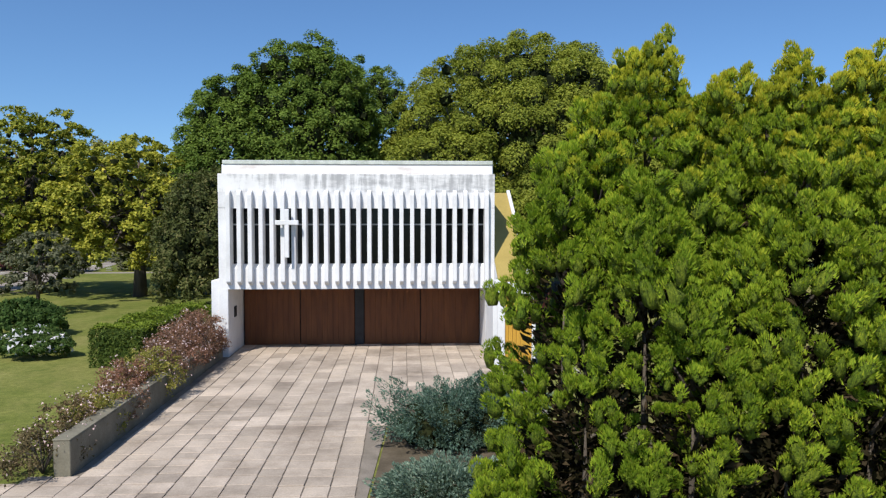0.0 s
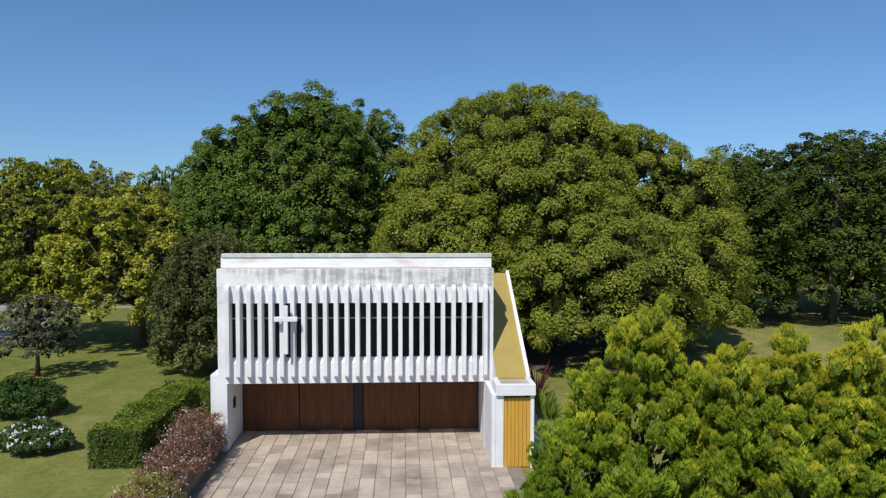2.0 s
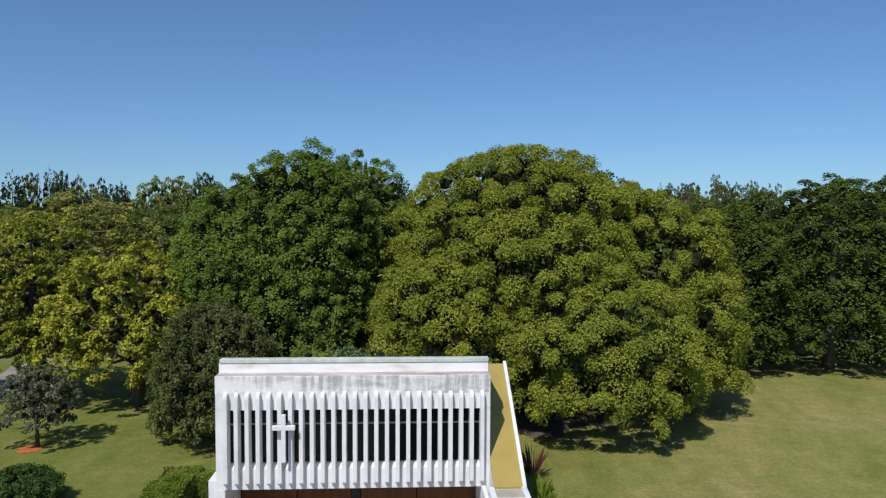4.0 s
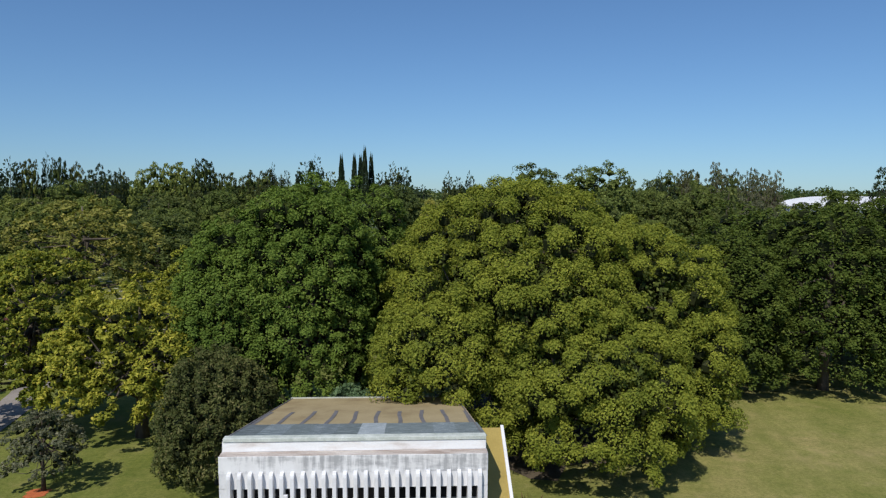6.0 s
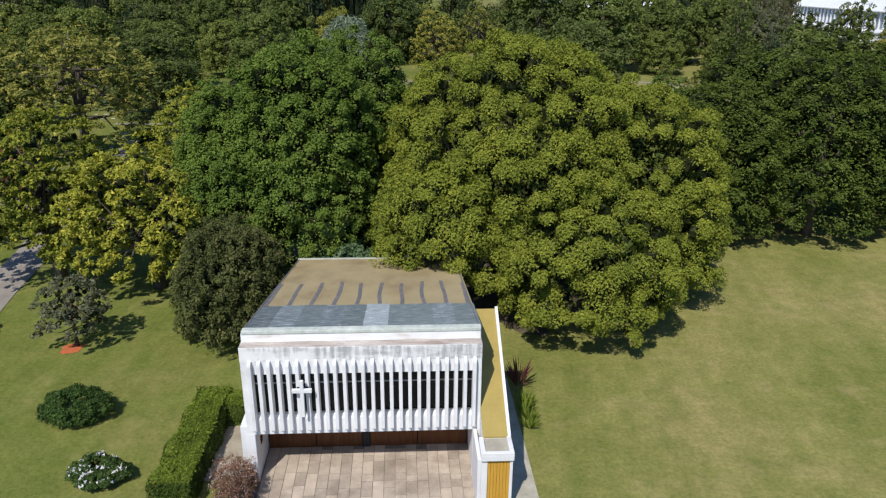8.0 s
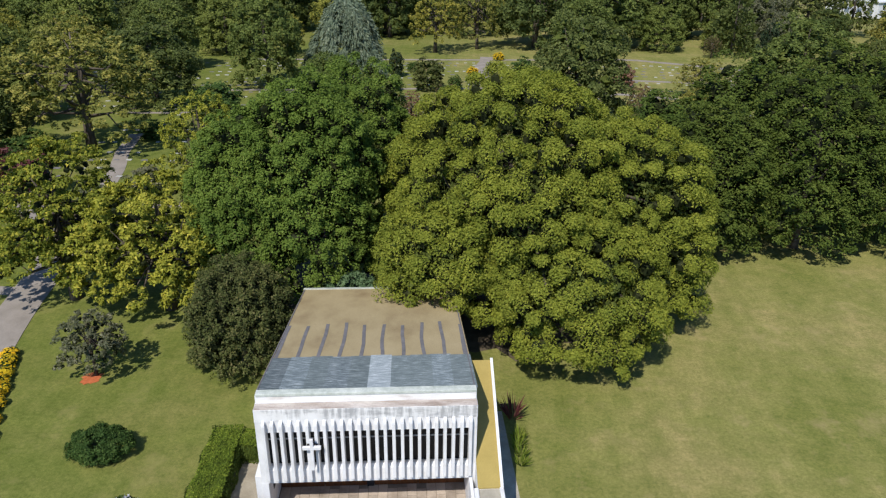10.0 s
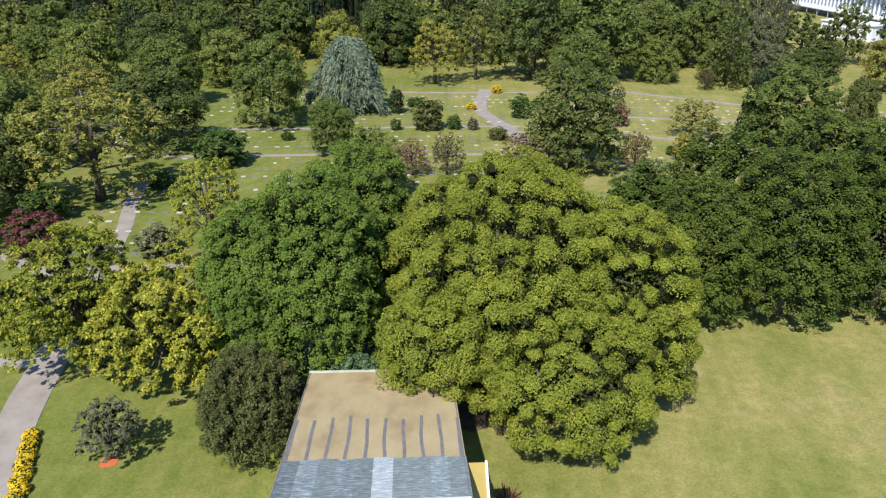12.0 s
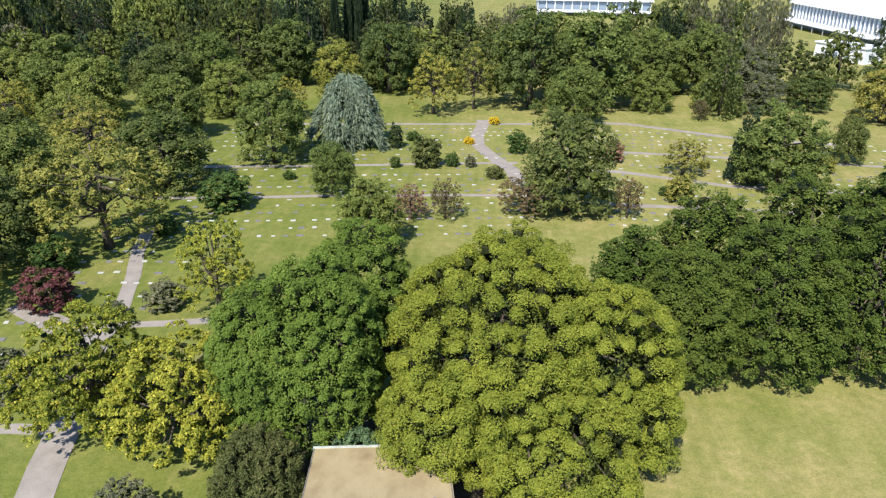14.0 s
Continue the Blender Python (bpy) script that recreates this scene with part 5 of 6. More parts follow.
for x0, x1, y0, y1, slope in ((-42, 15, 86, 146, 0.05), (24, 84, 92, 148, -0.22), (-46, -30, 58, 84, 0.0), (-66, -44, 104, 140, 0.05)):
    y = y0
    while y < y1:
        x = x0 + rg.uniform(0, 2)
        full, dusky = rg.uniform(0.5, 0.9), rg.uniform(0.25, 0.75)
        while x < x1:
            yy = y + slope * (x - x0) + rg.uniform(-0.15, 0.15)
            if rg.random() < full and not on_path(x, yy):
                m = Matrix.LocRotScale((x, yy, 0.0), Euler((rg.uniform(-0.05, 0.05), 0, rg.uniform(-0.1, 0.1) + slope)), (rg.uniform(0.9, 1.5), rg.uniform(0.9, 1.5), rg.uniform(0.8, 1.6)))
                (dark_spots if rg.random() < dusky else pale).append(m)
            x += rg.uniform(1.35, 1.9)
        y += rg.uniform(2.5, 3.3)
pale.sort(key=lambda m: abs(m.translation.x + 8) + m.translation.y)
marker.matrix_basis = pale[0]
marker_inv = Matrix.Diagonal((*marker.scale, 1)).inverted()
for m in pale[1:290]:
    copy_thing(marker, m @ marker_inv)


def slabs_of(name, spots, mat, label, category, size):
    """Many flat stones as one mesh."""
    corner = np.array([[x, y, z] for z in (-0.5, 0.5) for x, y in ((-0.5, -0.5), (0.5, -0.5), (0.5, 0.5), (-0.5, 0.5))]) * np.array(size)
    sides = np.array([[4, 5, 6, 7], [0, 1, 5, 4], [1, 2, 6, 5], [2, 3, 7, 6], [3, 0, 4, 7]])
    boxes = [corner @ np.array(m.to_3x3()).T + np.array(m.translation) for m in spots]
    tagged(quads(name, np.concatenate([b[sides] for b in boxes]), mat), label, category, kind="stuff")


slabs_of("grave_markers", pale[290:], M_MARBLE, "rows of small pale marble grave markers", "grave markers", (0.5, 0.32, 0.12))
slabs_of("grave_plaques", dark_spots, M_BAND, "rows of dark grave plaques flat in the grass", "grave plaques", (0.62, 0.42, 0.08))

# ---- white halls beyond the trees ----


def hall(x, y, yaw, w, d, eave, top, bays, label):
    """A long white hall under a shallow vault; its glazed side lies along the local x axis."""
    root = empty("hall", pose(x, y, 0, 0, 0, yaw))
    tagged(root, label, "hall", "white halls")
    part("wall", boxed(0, w, 0.4, d, 0, eave, 0.05), M_FAR_WHITE, root)
    rise = top - eave
    arc = [(d * k / 12, eave + rise * math.sin(math.pi * k / 12) ** 0.45) for k in range(13)]
    part("roof", prism([(-1.2, eave - 0.3), (-1.2, eave)] + arc[1:-1] + [(d + 1, eave), (d + 1, eave - 0.3)], -1, w + 1), M_FAR_WHITE, root, "white vaulted sheet roof")
    for i in range(bays):
        a, b = i * w / bays, (i + 1) * w / bays
        part("window", boxed(a + 0.25, b - 0.25, 0.25, 0.39, eave * 0.36, eave * 0.94), M_FAR_GLASS, root, "" if i else "blue grey glazed bay")
    for i in range(bays + 1):
        a = i * (w - 0.3) / bays
        part("column", boxed(a, a + 0.3, -0.4, 0.24, 0, eave * 0.96, 0.03), M_FAR_WHITE, root)
    part("canopy", boxed(0, w, -7.0, -0.42, eave * 0.26, eave * 0.31, 0.05), M_FAR_WHITE, root)
    for i in range(0, bays + 1, 3):
        a = i * (w - 0.3) / bays
        part("canopy_post", boxed(a, a + 0.25, -6.8, -6.55, 0, eave * 0.26), M_FAR_GREY, root)
    part("plinth", boxed(-0.2, w + 0.2, -0.41, 0.2, 0.02, eave * 0.12), M_FAR_GREY, root)
    return root


hall(151, 322, -84, 62, 52, 9, 13.2, 26, "large white vaulted hall with a glazed colonnade")
hall(46, 352, -6, 52, 34, 6.5, 8.5, 13, "long low white hall beyond the trees")
lodge = empty("lodge", pose(121, 236, 0, 0, 0, -62))
tagged(lodge, "small flat-roofed white lodge beside the hall", "lodge")
part("wall", boxed(0, 17, 0, 9, 0, 4.6, 0.05), M_FAR_WHITE, lodge)
part("roof", boxed(-0.4, 17.4, -0.4, 9.4, 4.604, 4.95, 0.04), M_FAR_WHITE, lodge, "flat white roof slab")
part("door", boxed(3, 4.4, -0.08, 0.06, 0, 2.3, 0.02), M_FAR_GREY, lodge)
for u in (6.5, 10.5, 14):
    part("window", boxed(u, u + 1.6, -0.06, 0.06, 1.1, 2.6, 0.02), M_FAR_GLASS, lodge)

# ---- near planting ----


def conifer(x, y, leaders, seed, label, per=150, blade=0.048):
    """A golden thuja of upright rounded tufts; leaders: (dx, dy, height, radius) of its tips."""
    g = np.random.default_rng(seed)
    root = empty("golden_thuja", pose(x, y, 0))
    tagged(root, label, "conifer", "golden thujas")
    bm = bmesh.new()
    fol, tips, dark, hearts = [], [], [], []
    for lx, ly, h, r in leaders:
        off = np.array([lx, ly, 0])

        def skin(z, a):
            k = np.clip(1 - z / h, 0, 1)
            lump = np.array([noise.noise(Vector((math.cos(q) * 1.3, math.sin(q) * 1.3, w * 1.15)) + Vector((seed, h, r))) for q, w in zip(a, z)])
            return r * 0.9 * (np.clip(k * 2.3, 0.0, 1) ** 0.7 + 0.06) * (0.92 + 0.7 * lump * np.clip(k * 3, 0, 1)), k

        m = int(300 * h * r)
        z = h * np.concatenate([0.02 + 0.95 * g.random(m) ** 0.8, 0.8 + 0.185 * g.random(m // 2)])
        m = len(z)
        a = g.random(m) * math.tau
        rad, k = skin(z, a)
        p = np.stack([np.cos(a) * rad, np.sin(a) * rad, z], 1)
        keep, idx = np.zeros((0, 3)), []
        for i, q in enumerate(p):
            if not len(idx) or np.min(np.sum((keep - q) ** 2, 1)) > (0.3 - 0.13 * (q[2] > h * 0.8)) ** 2:
                keep = np.concatenate([keep, q[None]])
                idx.append(i)
        thin = np.array([noise.noise(Vector(q) * 1.6 + Vector((seed, lx, 4))) for q in p[idx]]) + g.uniform(-0.12, 0.12, len(idx))
        idx = np.array(idx)[(thin > -0.22 + 0.4 * z[idx] / h) | (z[idx] > h * 0.66)]
        for ox, oy, oh, orr in leaders:
            if (ox, oy) != (lx, ly):
                lim = orr * 0.72 * np.clip((1 - z[idx] / oh) * 2.1, 0, 1) ** 0.7
                idx = idx[np.hypot(p[idx, 0] + lx - ox, p[idx, 1] + ly - oy) > lim]
        p, a, k, z = p[idx], a[idx], k[idx], z[idx]
        n = len(p)
        sz = g.uniform(0.7, 1.5, (n, 1)) * np.where(z > h * 0.8, 0.72, 1.0)[:, None]
        ax = np.stack([np.cos(a) * (0.15 + 0.65 * k), np.sin(a) * (0.15 + 0.65 * k), np.ones(n)], 1) + g.normal(0, 0.16, (n, 3)) * np.clip(k * 4, 0.25, 1)[:, None]
        tube(bm, [Vector((lx * 0.3, ly * 0.3, -0.05)), Vector((lx, ly, h * 0.4)), Vector((lx, ly, h * 0.66))], [0.08, 0.045, 0.01], 7)
        for i in range(0, n, 9):
            q = Vector(p[i] + off)
            tube(bm, [Vector((lx, ly, max(0.2, q.z - 0.4))), Vector((lx, ly, q.z - 0.1)).lerp(q, 0.55), q], [0.03, 0.018, 0.006], 5)
        n = len(p)
        sub = np.repeat(p, 3, 0) + g.normal(0, 0.09, (n * 3, 3)) * np.repeat(sz, 3, 0)
        sub_ax = np.repeat(ax, 3, 0) + g.normal(0, 0.32, (n * 3, 3))
        ss = np.repeat(sz, 3, 0) * g.uniform(0.75, 1.2, (n * 3, 1))
        hearts.append((sub + off, sub_ax, np.concatenate([0.056 * ss, 0.1 * ss], 1)))
        R, L = 0.078 * ss, 0.13 * ss
        d = unit(sphere_dirs(g, len(sub) * per, -0.9).reshape(len(sub), per, 3) + np.array([0, 0, 0.5]) + 0.3 * unit(sub_ax)[:, None, :])
        A = unit(sub_ax)[:, None, :]
        up = np.sum(d * A, 2, keepdims=True)
        at = (sub + off)[:, None, :] + (d - A * up) * R[:, None, :] * (1.05 - 0.25 * np.clip(up, 0, 1)) + A * up * L[:, None, :]
        way = d * 0.6 + A * 0.6 + np.array([0, 0, 0.25]) + g.normal(0, 0.22, (len(sub), per, 3))
        high = (up * 0.45 + 1.15 * np.repeat((z / 6.8) ** 3 + g.normal(0, 0.1, n), 3)[:, None, None] > 1.0 + g.normal(0, 0.06, up.shape)).reshape(-1)
        fol.append(blades(g, at.reshape(-1, 3)[~high], way.reshape(-1, 3)[~high], blade, 0.36))
        tips.append(blades(g, at.reshape(-1, 3)[high], way.reshape(-1, 3)[high], blade, 0.34))
        # inner sprays, brown and dark enough to stand for shade between tufts
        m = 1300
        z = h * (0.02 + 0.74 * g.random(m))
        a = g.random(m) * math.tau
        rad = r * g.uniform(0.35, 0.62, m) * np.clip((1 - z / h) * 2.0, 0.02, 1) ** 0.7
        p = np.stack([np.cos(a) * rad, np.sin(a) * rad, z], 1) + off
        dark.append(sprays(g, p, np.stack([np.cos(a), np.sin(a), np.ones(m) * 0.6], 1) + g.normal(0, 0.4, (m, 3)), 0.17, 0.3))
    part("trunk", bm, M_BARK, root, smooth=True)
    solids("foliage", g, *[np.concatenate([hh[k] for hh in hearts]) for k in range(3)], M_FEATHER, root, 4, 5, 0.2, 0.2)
    quads("outer_foliage", np.concatenate(fol), M_GOLD, root, "yellow-green sprays")
    quads("new_growth", np.concatenate(tips), M_GOLD_TIP, root, "golden yellow spray tips")
    quads("inner_foliage", np.concatenate(dark), M_BROWN_SHADE, root, "brown inner sprays darkened as shade")
    return root


THUJA = "golden green thuja with upright feathery plumes"
conifer(2.6, 8.95, ((-0.06, 0, 7.0, 0.9), (-0.7, -0.1, 6.35, 0.75), (0.6, -0.2, 6.3, 0.75), (-1.15, -0.4, 5.6, 0.8), (-0.3, -0.85, 5.3, 0.85), (-1.4, -0.7, 3.0, 0.5), (-1.85, -1.1, 1.9, 0.6), (-1.0, -1.0, 3.7, 0.75), (0.1, -1.3, 3.9, 0.8), (-0.6, -1.4, 2.6, 0.8)), 201, THUJA)
conifer(4.0, 8.7, ((-0.5, 0, 6.64, 0.75), (0.22, -0.1, 6.76, 0.75), (1.08, 0, 6.84, 0.75), (-0.14, -0.15, 6.45, 0.6), (0.65, -0.1, 6.5, 0.6), (0, -0.8, 5.5, 0.85), (0.8, -0.85, 5.4, 0.85), (-0.7, -0.8, 4.6, 0.8), (-0.35, -1.2, 3.3, 0.75), (0.5, -1.25, 3.7, 0.75)), 202, THUJA)
conifer(5.9, 8.8, ((0, 0, 6.7, 0.9), (0.8, 0.1, 6.7, 0.9), (-0.1, -0.9, 5.5, 0.9), (0.8, -0.9, 5.3, 0.9), (-0.5, -1.2, 3.6, 0.8), (0.4, -1.35, 3.6, 0.8)), 203, THUJA, 70, 0.075)


def juniper(x, y, rx, ry, h, seed):
    g = np.random.default_rng(seed)
    root = empty("juniper", pose(x, y, 0))
    tagged(root, "low spreading blue-green juniper in the bed", "juniper", "junipers")
    bm = bmesh.new()
    n = 270
    d = sphere_dirs(g, n, 0.0)
    k = np.array([0.85 + 0.5 * noise.noise(Vector(v) * 2.2 + Vector((seed, 0, 0))) for v in d]) * np.where(g.random(n) < 0.3, 0.7, 1.0)
    vase = 0.62 + 0.38 * np.clip(d[:, 2] * 2.2, 0, 1)
    p = np.stack([d[:, 0] * rx * k * vase, d[:, 1] * ry * k * vase, 0.2 * h + d[:, 2] * h * k], 1)
    ax = np.stack([d[:, 0], d[:, 1], 0.2 + 0.45 * d[:, 2]], 1) + g.normal(0, 0.3, (n, 3))
    for i in range(0, n, 6):
        q = Vector(p[i])
        tube(bm, [Vector((0.1 * d[i, 0], 0.1 * d[i, 1], -0.02)), q * 0.5 + Vector((0, 0, 0.12)), q], [0.045, 0.025, 0.008], 5)
    part("woody_base", bm, M_BARK, root, smooth=True)
    # near-black cores put the shade under the sprays into the colour
    quads("inner_growth", cores(g, p * 0.62, ax, np.full((n, 1), 0.13), 3, 5, 0.3), M_CORE_SHADE, root, "inner cores coloured near black as shade")
    quads("foliage", plumes(g, p, ax, 0.44, 0.14, 100, 0.06, 0.34, 0.7), M_JUNIPER, root)
    return root


juniper(0.15, 15.1, 1.95, 1.4, 1.1, 301)
juniper(0.95, 15.3, 1.4, 1.2, 1.05, 302)
juniper(0.0, 12.1, 1.2, 0.9, 0.42, 303)

# brown-red flowering shrubs spilling over the low wall
g = np.random.default_rng(401)
for i in range(11):
    t = i / 10
    y = 13.3 + t * 10.6
    x = -7.6 + 0.061 * (24.5 - y) - 0.62 - 0.12 * math.sin(i * 2.1) + 0.16 * t
    h = 0.72 + 0.95 * t + 0.14 * math.sin(i * 1.7)
    wide = 0.5 + 0.24 * t + 0.06 * math.sin(i * 2.7)
    root = empty("abelia_shrub", pose(x, y, 0))
    tone, leaf = (("golden brown", M_RUST), ("green and brown", M_OLIVE), ("red-brown", M_RED))[0 if i < 2 else 1 if i in (2, 5) else 2]
    tagged(root, "loose " + tone + " shrub spilling over the low wall", "shrub", "shrubs along the low wall")
    n = int(60 + 70 * t)
    d = sphere_dirs(g, n, -0.2)
    p = np.stack([d[:, 0] * wide, d[:, 1] * 0.8, 0.45 * h + d[:, 2] * h * 0.6], 1) * g.uniform(0.65, 1.12, (n, 1))
    bm = bmesh.new()
    for k in range(0, n, 3):
        q = Vector(p[k])
        tube(bm, [Vector((0, 0, 0)), q * 0.5 + Vector((0, 0, 0.15)), q * 1.12], [0.016, 0.012, 0.004], 4)
    part("woody_base", bm, M_BARK, root)
    quads("leaves", clump_leaves(g, p, d, 0.2, 46, 0.06, 0.55, 0.9, -0.9, 0.9, core=0, tight=0.3), leaf, root)
    quads("blossom", clump_leaves(g, p[::2] * 1.06, d[::2], 0.26, 5, 0.045, 0.9, 0.9, -0.5, 0.9, core=0), M_WHITEPINK, root, "pale pink blossom")["kind"] = "stuff"


def bush(name, x, y, rx, ry, h, mat, label, seed, n=120, rc=0.3, per=90, size=0.11, low=-0.3, flowers=None, category="bush"):
    g = np.random.default_rng(seed)
    root = empty(name, pose(x, y, 0))
    tagged(root, label, category)
    d = sphere_dirs(g, n, low)
    k = np.array([0.9 + 0.35 * noise.noise(Vector(v) * 2.4 + Vector((seed, 0, 0))) for v in d])
    p = np.stack([d[:, 0] * (rx - rc * 0.7) * k, d[:, 1] * (ry - rc * 0.7) * k, np.maximum(0.12, h * 0.36 + d[:, 2] * (h * 0.64 - rc * 0.5) * k)], 1)
    bm = bmesh.new()
    for i in range(0, n, 10):
        q = Vector(p[i])
        tube(bm, [Vector((0, 0, -0.03)), q * 0.5 + Vector((0, 0, 0.1)), q], [0.04, 0.025, 0.01], 5)
    part("woody_base", bm, M_BARK, root)
    quads("leaves", clump_leaves(g, p, d, rc, per, size, 0.6, 0.9, -0.5, 0.6), mat, root)
    if flowers:
        quads("bloom", clump_leaves(g, p[::2], d[::2], rc * 1.1, 7, size * 1.1, 1.0, 0.9, -0.2, 0.5, core=0), flowers, root, "white rose blossoms")["kind"] = "stuff"
    return root


bush("round_bush", -17.2, 29.3, 1.65, 1.35, 1.45, M_SHRUB, "low rounded dark green bush on the lawn", 411, n=170)
bush("rose_bush", -14.15, 24.7, 1.25, 0.95, 1.05, M_SHRUB, "rose bush covered in white flowers", 412, n=80, rc=0.26, flowers=M_WHITEFLOWER)
gc = np.random.default_rng(413)
a = gc.random(90) * math.tau
root = quads("cordyline", sprays(gc, np.stack([np.cos(a) * 0.15, np.sin(a) * 0.15, gc.uniform(0.02, 0.5, 90)], 1), np.stack([np.cos(a) * 0.5, np.sin(a) * 0.5, gc.uniform(0.5, 1.4, 90)], 1), 1.0, 0.07), M_CRIMSON)
root.matrix_world = pose(4.2, 32.2, 0)
tagged(root, "dark red strap-leaved cordyline beside the chapel path", "cordyline")


def hedge(x0, y0, x1, y1, w, h, seed, label):
    """A clipped hedge: rows of small leaves over a box with soft edges."""
    g = np.random.default_rng(seed)
    ln = math.hypot(x1 - x0, y1 - y0)
    root = empty("hedge", pose(x0, y0, 0, 0, 0, math.degrees(math.atan2(y1 - y0, x1 - x0))))
    tagged(root, label, "hedge")
    part("woody_core", boxed(0.15, ln - 0.15, -w * 0.36, w * 0.36, 0.0, h * 0.88), M_HEDGE_SHADE, root)
    n = int(ln * (w + 2 * h) * 560)
    s = g.random(n) * (w + 2 * h)
    u = g.random(n) * ln
    top = (s > h) & (s < h + w)
    yv = np.where(top, s - h - w / 2, np.where(s <= h, -w / 2, w / 2))
    zv = np.where(top, h, np.where(s <= h, s, w + 2 * h - s))
    out = np.stack([np.zeros(n), np.where(top, 0, np.sign(yv)), np.where(top, 1.0, 0.25)], 1)
    wob = np.array([noise.noise(Vector((a * 1.3, b * 1.3 + seed, c * 1.3))) for a, b, c in zip(u, yv, zv)]) * 0.2
    edge = np.where(top, np.abs(yv) / (w / 2), zv / h) ** 6 * 0.12
    p = np.stack([u, yv * (1 - edge), zv], 1) + out * (wob - edge * 0.5)[:, None] + g.normal(0, 0.025, (n, 3))
    e = int((w * h) * 560)
    for end in (0, ln):
        q = np.stack([np.full(e, end) + g.normal(0, 0.04, e), (g.random(e) - 0.5) * w, g.random(e) * h], 1)
        p = np.concatenate([p, q])
        out = np.concatenate([out, np.tile([(-1.0 if end == 0 else 1.0), 0, 0.3], (e, 1))])
    # top leaves lighter, side leaves darker: light and shade put into the colour
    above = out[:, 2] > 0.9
    quads("top_growth", leaves(g, p[above], out[above], 0.09, 0.6, 0.45), M_HEDGE, root, "clipped yellow-green top, painted as lit")
    quads("side_leaves", leaves(g, p[~above], out[~above], 0.09, 0.6, 0.45), M_HEDGE_SHADE, root, "side leaves painted darker as shade")
    return root


hedge(-10.55, 22.95, -10.8, 30.1, 1.72, 1.25, 421, "clipped green hedge along the lawn")
hedge(-9.93, 29.3, -8.35, 29.35, 1.5, 1.15, 422, "clipped green hedge beside the chapel yard")

# yellow flower border by the drive
for i in range(14):
    t = i / 13
    x, y = -26.85 + 3.4 * t + 0.15 * math.sin(i * 3.0), 38.2 - 9.4 * t
    b = bush("marigold", x, y, 0.55, 0.55, 0.6, M_SHRUB, "clump of yellow flowers edging the drive", 430 + i, n=26, rc=0.2, per=20, size=0.1, category="flowers")
    b["group"] = "yellow flower border"
    gg = np.random.default_rng(500 + i)
    d = sphere_dirs(gg, 130, 0.0)
    quads("bloom", leaves(gg, np.stack([d[:, 0] * 0.55, d[:, 1] * 0.55, 0.2 + d[:, 2] * 0.45], 1), d + np.array([0, 0, 0.5]), 0.16, 0.9, 0.3), M_YELLOWFLOWER, b, "yellow flower heads")["kind"] = "stuff"

# strap-leaved plants beside the chapel path
for i in range(4):
    gg = np.random.default_rng(460 + i)
    n = 70
    a = gg.random(n) * math.tau
    way = np.stack([np.cos(a) * 0.6, np.sin(a) * 0.6, gg.uniform(0.5, 1.3, n)], 1)
    root = quads("agapanthus", sprays(gg, np.stack([np.cos(a) * 0.12, np.sin(a) * 0.12, np.full(n, 0.02)], 1), way, 0.6, 0.07), M_HEDGE)
    root.matrix_world = pose(4.35 + 0.1 * (i % 2), 28.6 + 0.7 * i, 0)
    tagged(root, "strap-leaved green plant beside the chapel path", "plant", "strap-leaved plants")

bm = bmesh.new()
bmesh.ops.create_circle(bm, cap_ends=True, radius=0.62, segments=22)
rs = random.Random(5)
for v in bm.verts:
    v.co *= rs.uniform(0.75, 1.15)
    v.co.z = 0.02
tagged(link(bm, "soil_patch", M_SOIL), "patch of bare red soil under a small tree", "soil", kind="structure").location = (-20.75, 35.95, 0)

# brown earth under the large crowns, its colour darkened to carry their shade
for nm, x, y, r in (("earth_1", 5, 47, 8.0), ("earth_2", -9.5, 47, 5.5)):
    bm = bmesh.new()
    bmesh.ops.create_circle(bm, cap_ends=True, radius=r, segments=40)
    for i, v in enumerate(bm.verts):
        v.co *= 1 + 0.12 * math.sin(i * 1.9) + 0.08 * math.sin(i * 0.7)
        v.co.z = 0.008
    tagged(link(bm, nm, M_EARTH), "bare earth under the large trees, darkened as shade", "earth", kind="structure").location = (x, y, 0)

# ---- paving slabs ----
TILT_P = 3.2
WIDE = 0.47


def slab_mesh(a, b, k):
    gap = 0.011
    bm = boxed(-a / 2 + gap, a / 2 - gap, -b / 2 + gap * 1.3, b / 2 - gap * 1.3, 0.0, 0.035, 0.008)
    for v in bm.verts:
        v.co.x += 0.006 * math.sin(k * 2.3 + v.co.y * 9)
        v.co.y += 0.006 * math.sin(k * 1.7 + v.co.x * 9)
    me = bpy.data.meshes.new("slab")
    bm.to_mesh(me)
    bm.free()
    me.materials.append(M_SLAB)
    return me


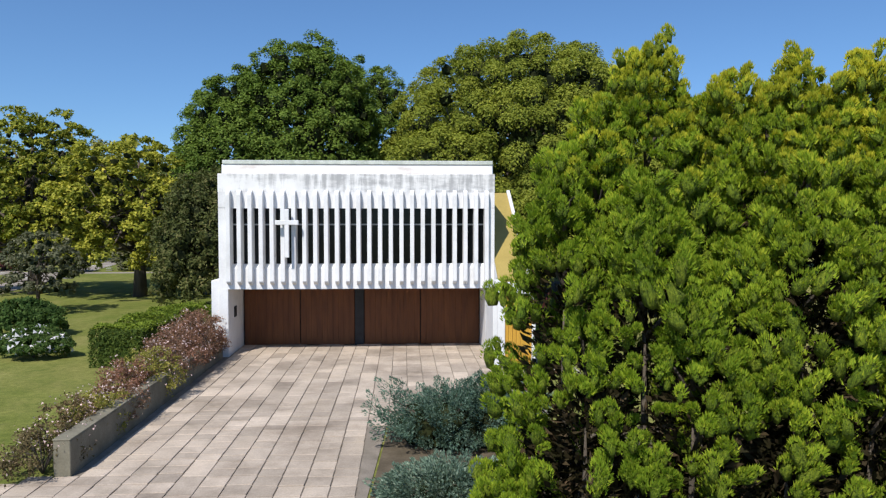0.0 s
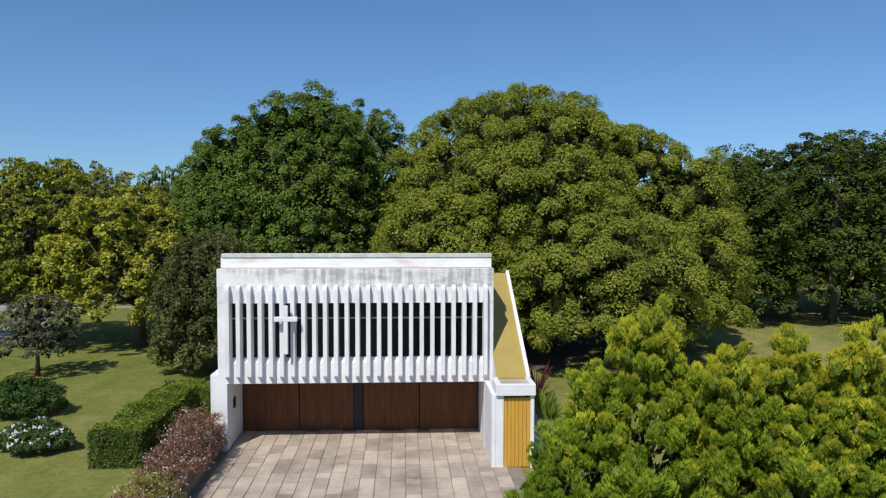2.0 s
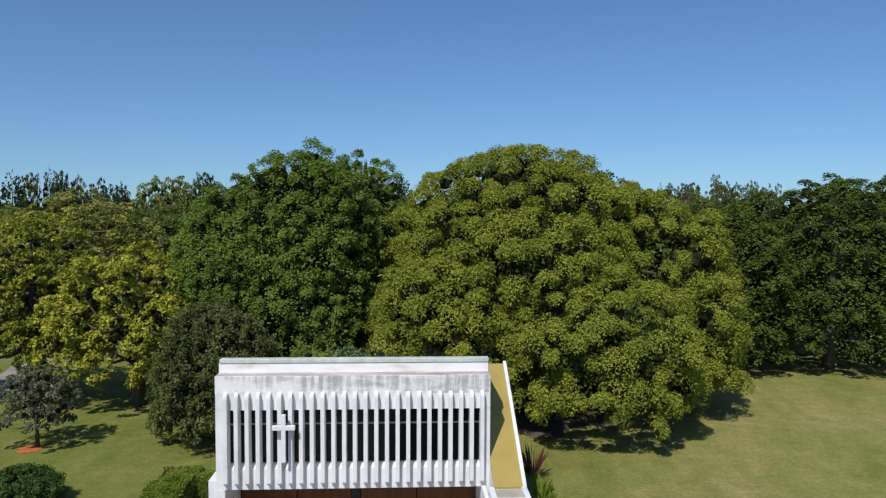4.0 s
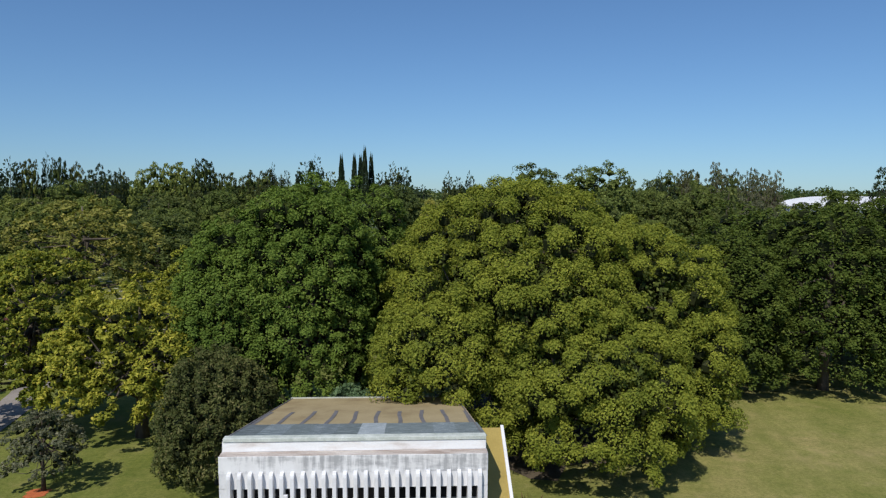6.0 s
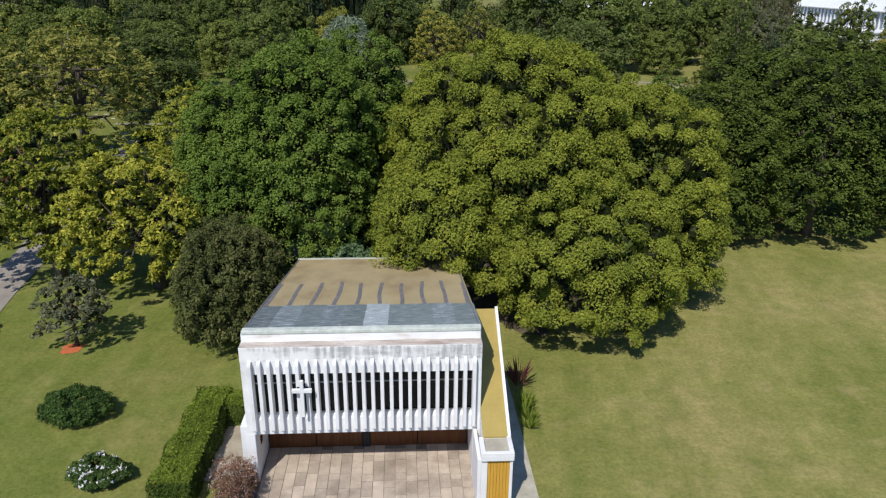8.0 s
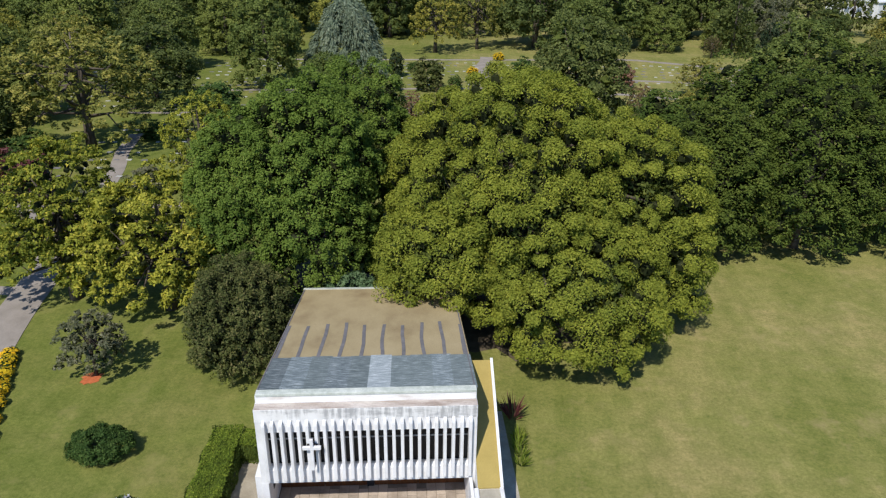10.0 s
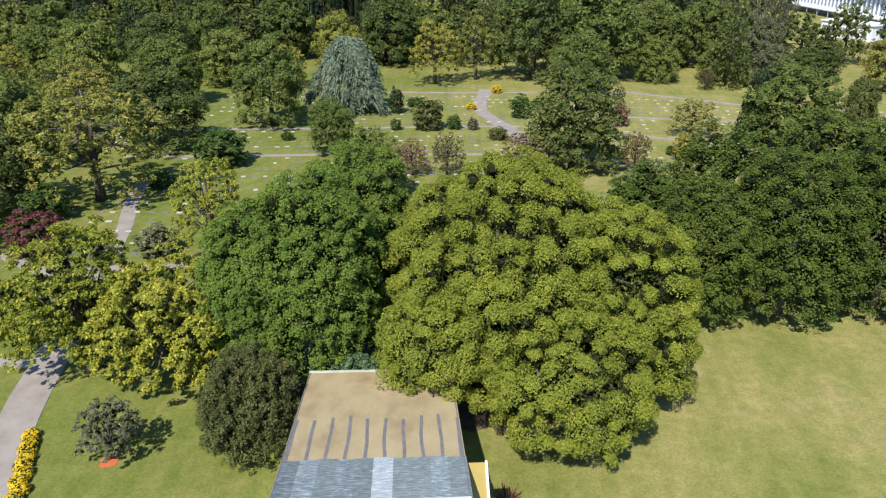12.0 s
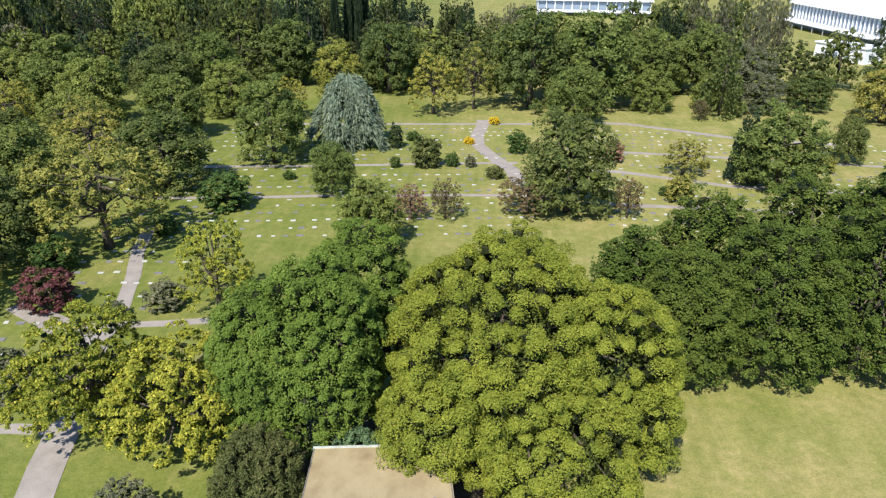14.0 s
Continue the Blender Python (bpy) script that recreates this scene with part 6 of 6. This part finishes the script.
rp = random.Random(33)
cuts = [27.3]
while cuts[-1] > 9.0:
    cuts.append(round(cuts[-1] - rp.choice((0.36, 0.42, 0.42, 0.48)), 2))
kinds = {}
rest = []
count = 0
lean = math.tan(radians(TILT_P))
for i in range(-16, 16):
    shift = rp.uniform(-0.12, 0.12)
    c = 0
    while c < len(cuts) - 1:
        far = cuts[c] > 18.0
        step = rp.choice((1, 2, 2, 3)) if far else rp.choice((1, 1, 1, 1, 2))
        e = min(c + step, len(cuts) - 1)
        ln, y0 = round(cuts[c] - cuts[e], 2), (cuts[c] + cuts[e]) / 2 + shift
        c = e
        x = -4.0 + i * WIDE - (y0 - 19) * lean
        left = -7.58 + 0.061 * (24.5 - y0) + 0.25 if y0 > 12.9 else -10.5
        right = 1.45 if y0 > 24.6 else 2.3 if y0 > 16.6 else -1.5
        if not (left < x < right) or y0 > 27.0:
            continue
        m = pose(x, y0, 0.005 + rp.uniform(0, 0.008), rp.uniform(-0.4, 0.4), rp.uniform(-0.4, 0.4), TILT_P + rp.uniform(-0.5, 0.5))
        if count < 300 and -7.2 < x < -0.6 and 12.3 < y0 < 22.4:
            if ln not in kinds:
                kinds[ln] = slab_mesh(WIDE, ln, len(kinds))
            piece = new("slab", kinds[ln])
            piece.parent = pavement
            piece.matrix_world = m
            count += 1
        else:
            rest.append((m, ln))
corner = np.array([[x, y, z] for z in (0, 0.035) for x, y in ((-0.5, -0.5), (0.5, -0.5), (0.5, 0.5), (-0.5, 0.5))])
sides = ((4, 5, 6, 7), (0, 1, 5, 4), (1, 2, 6, 5), (2, 3, 7, 6), (3, 0, 4, 7))
verts, faces = [], []
for m, ln in rest:
    n = len(verts)
    verts += [m @ Vector((c[0] * (WIDE - 0.022), c[1] * (ln - 0.03), c[2])) for c in corner]
    faces += [tuple(n + j for j in f) for f in sides]
me = bpy.data.meshes.new("slabs")
me.from_pydata(verts, [], faces)
me.materials.append(M_SLAB_JOINED)
joined = new("slabs", me)
joined.parent = pavement
joined["kind"] = "stuff"
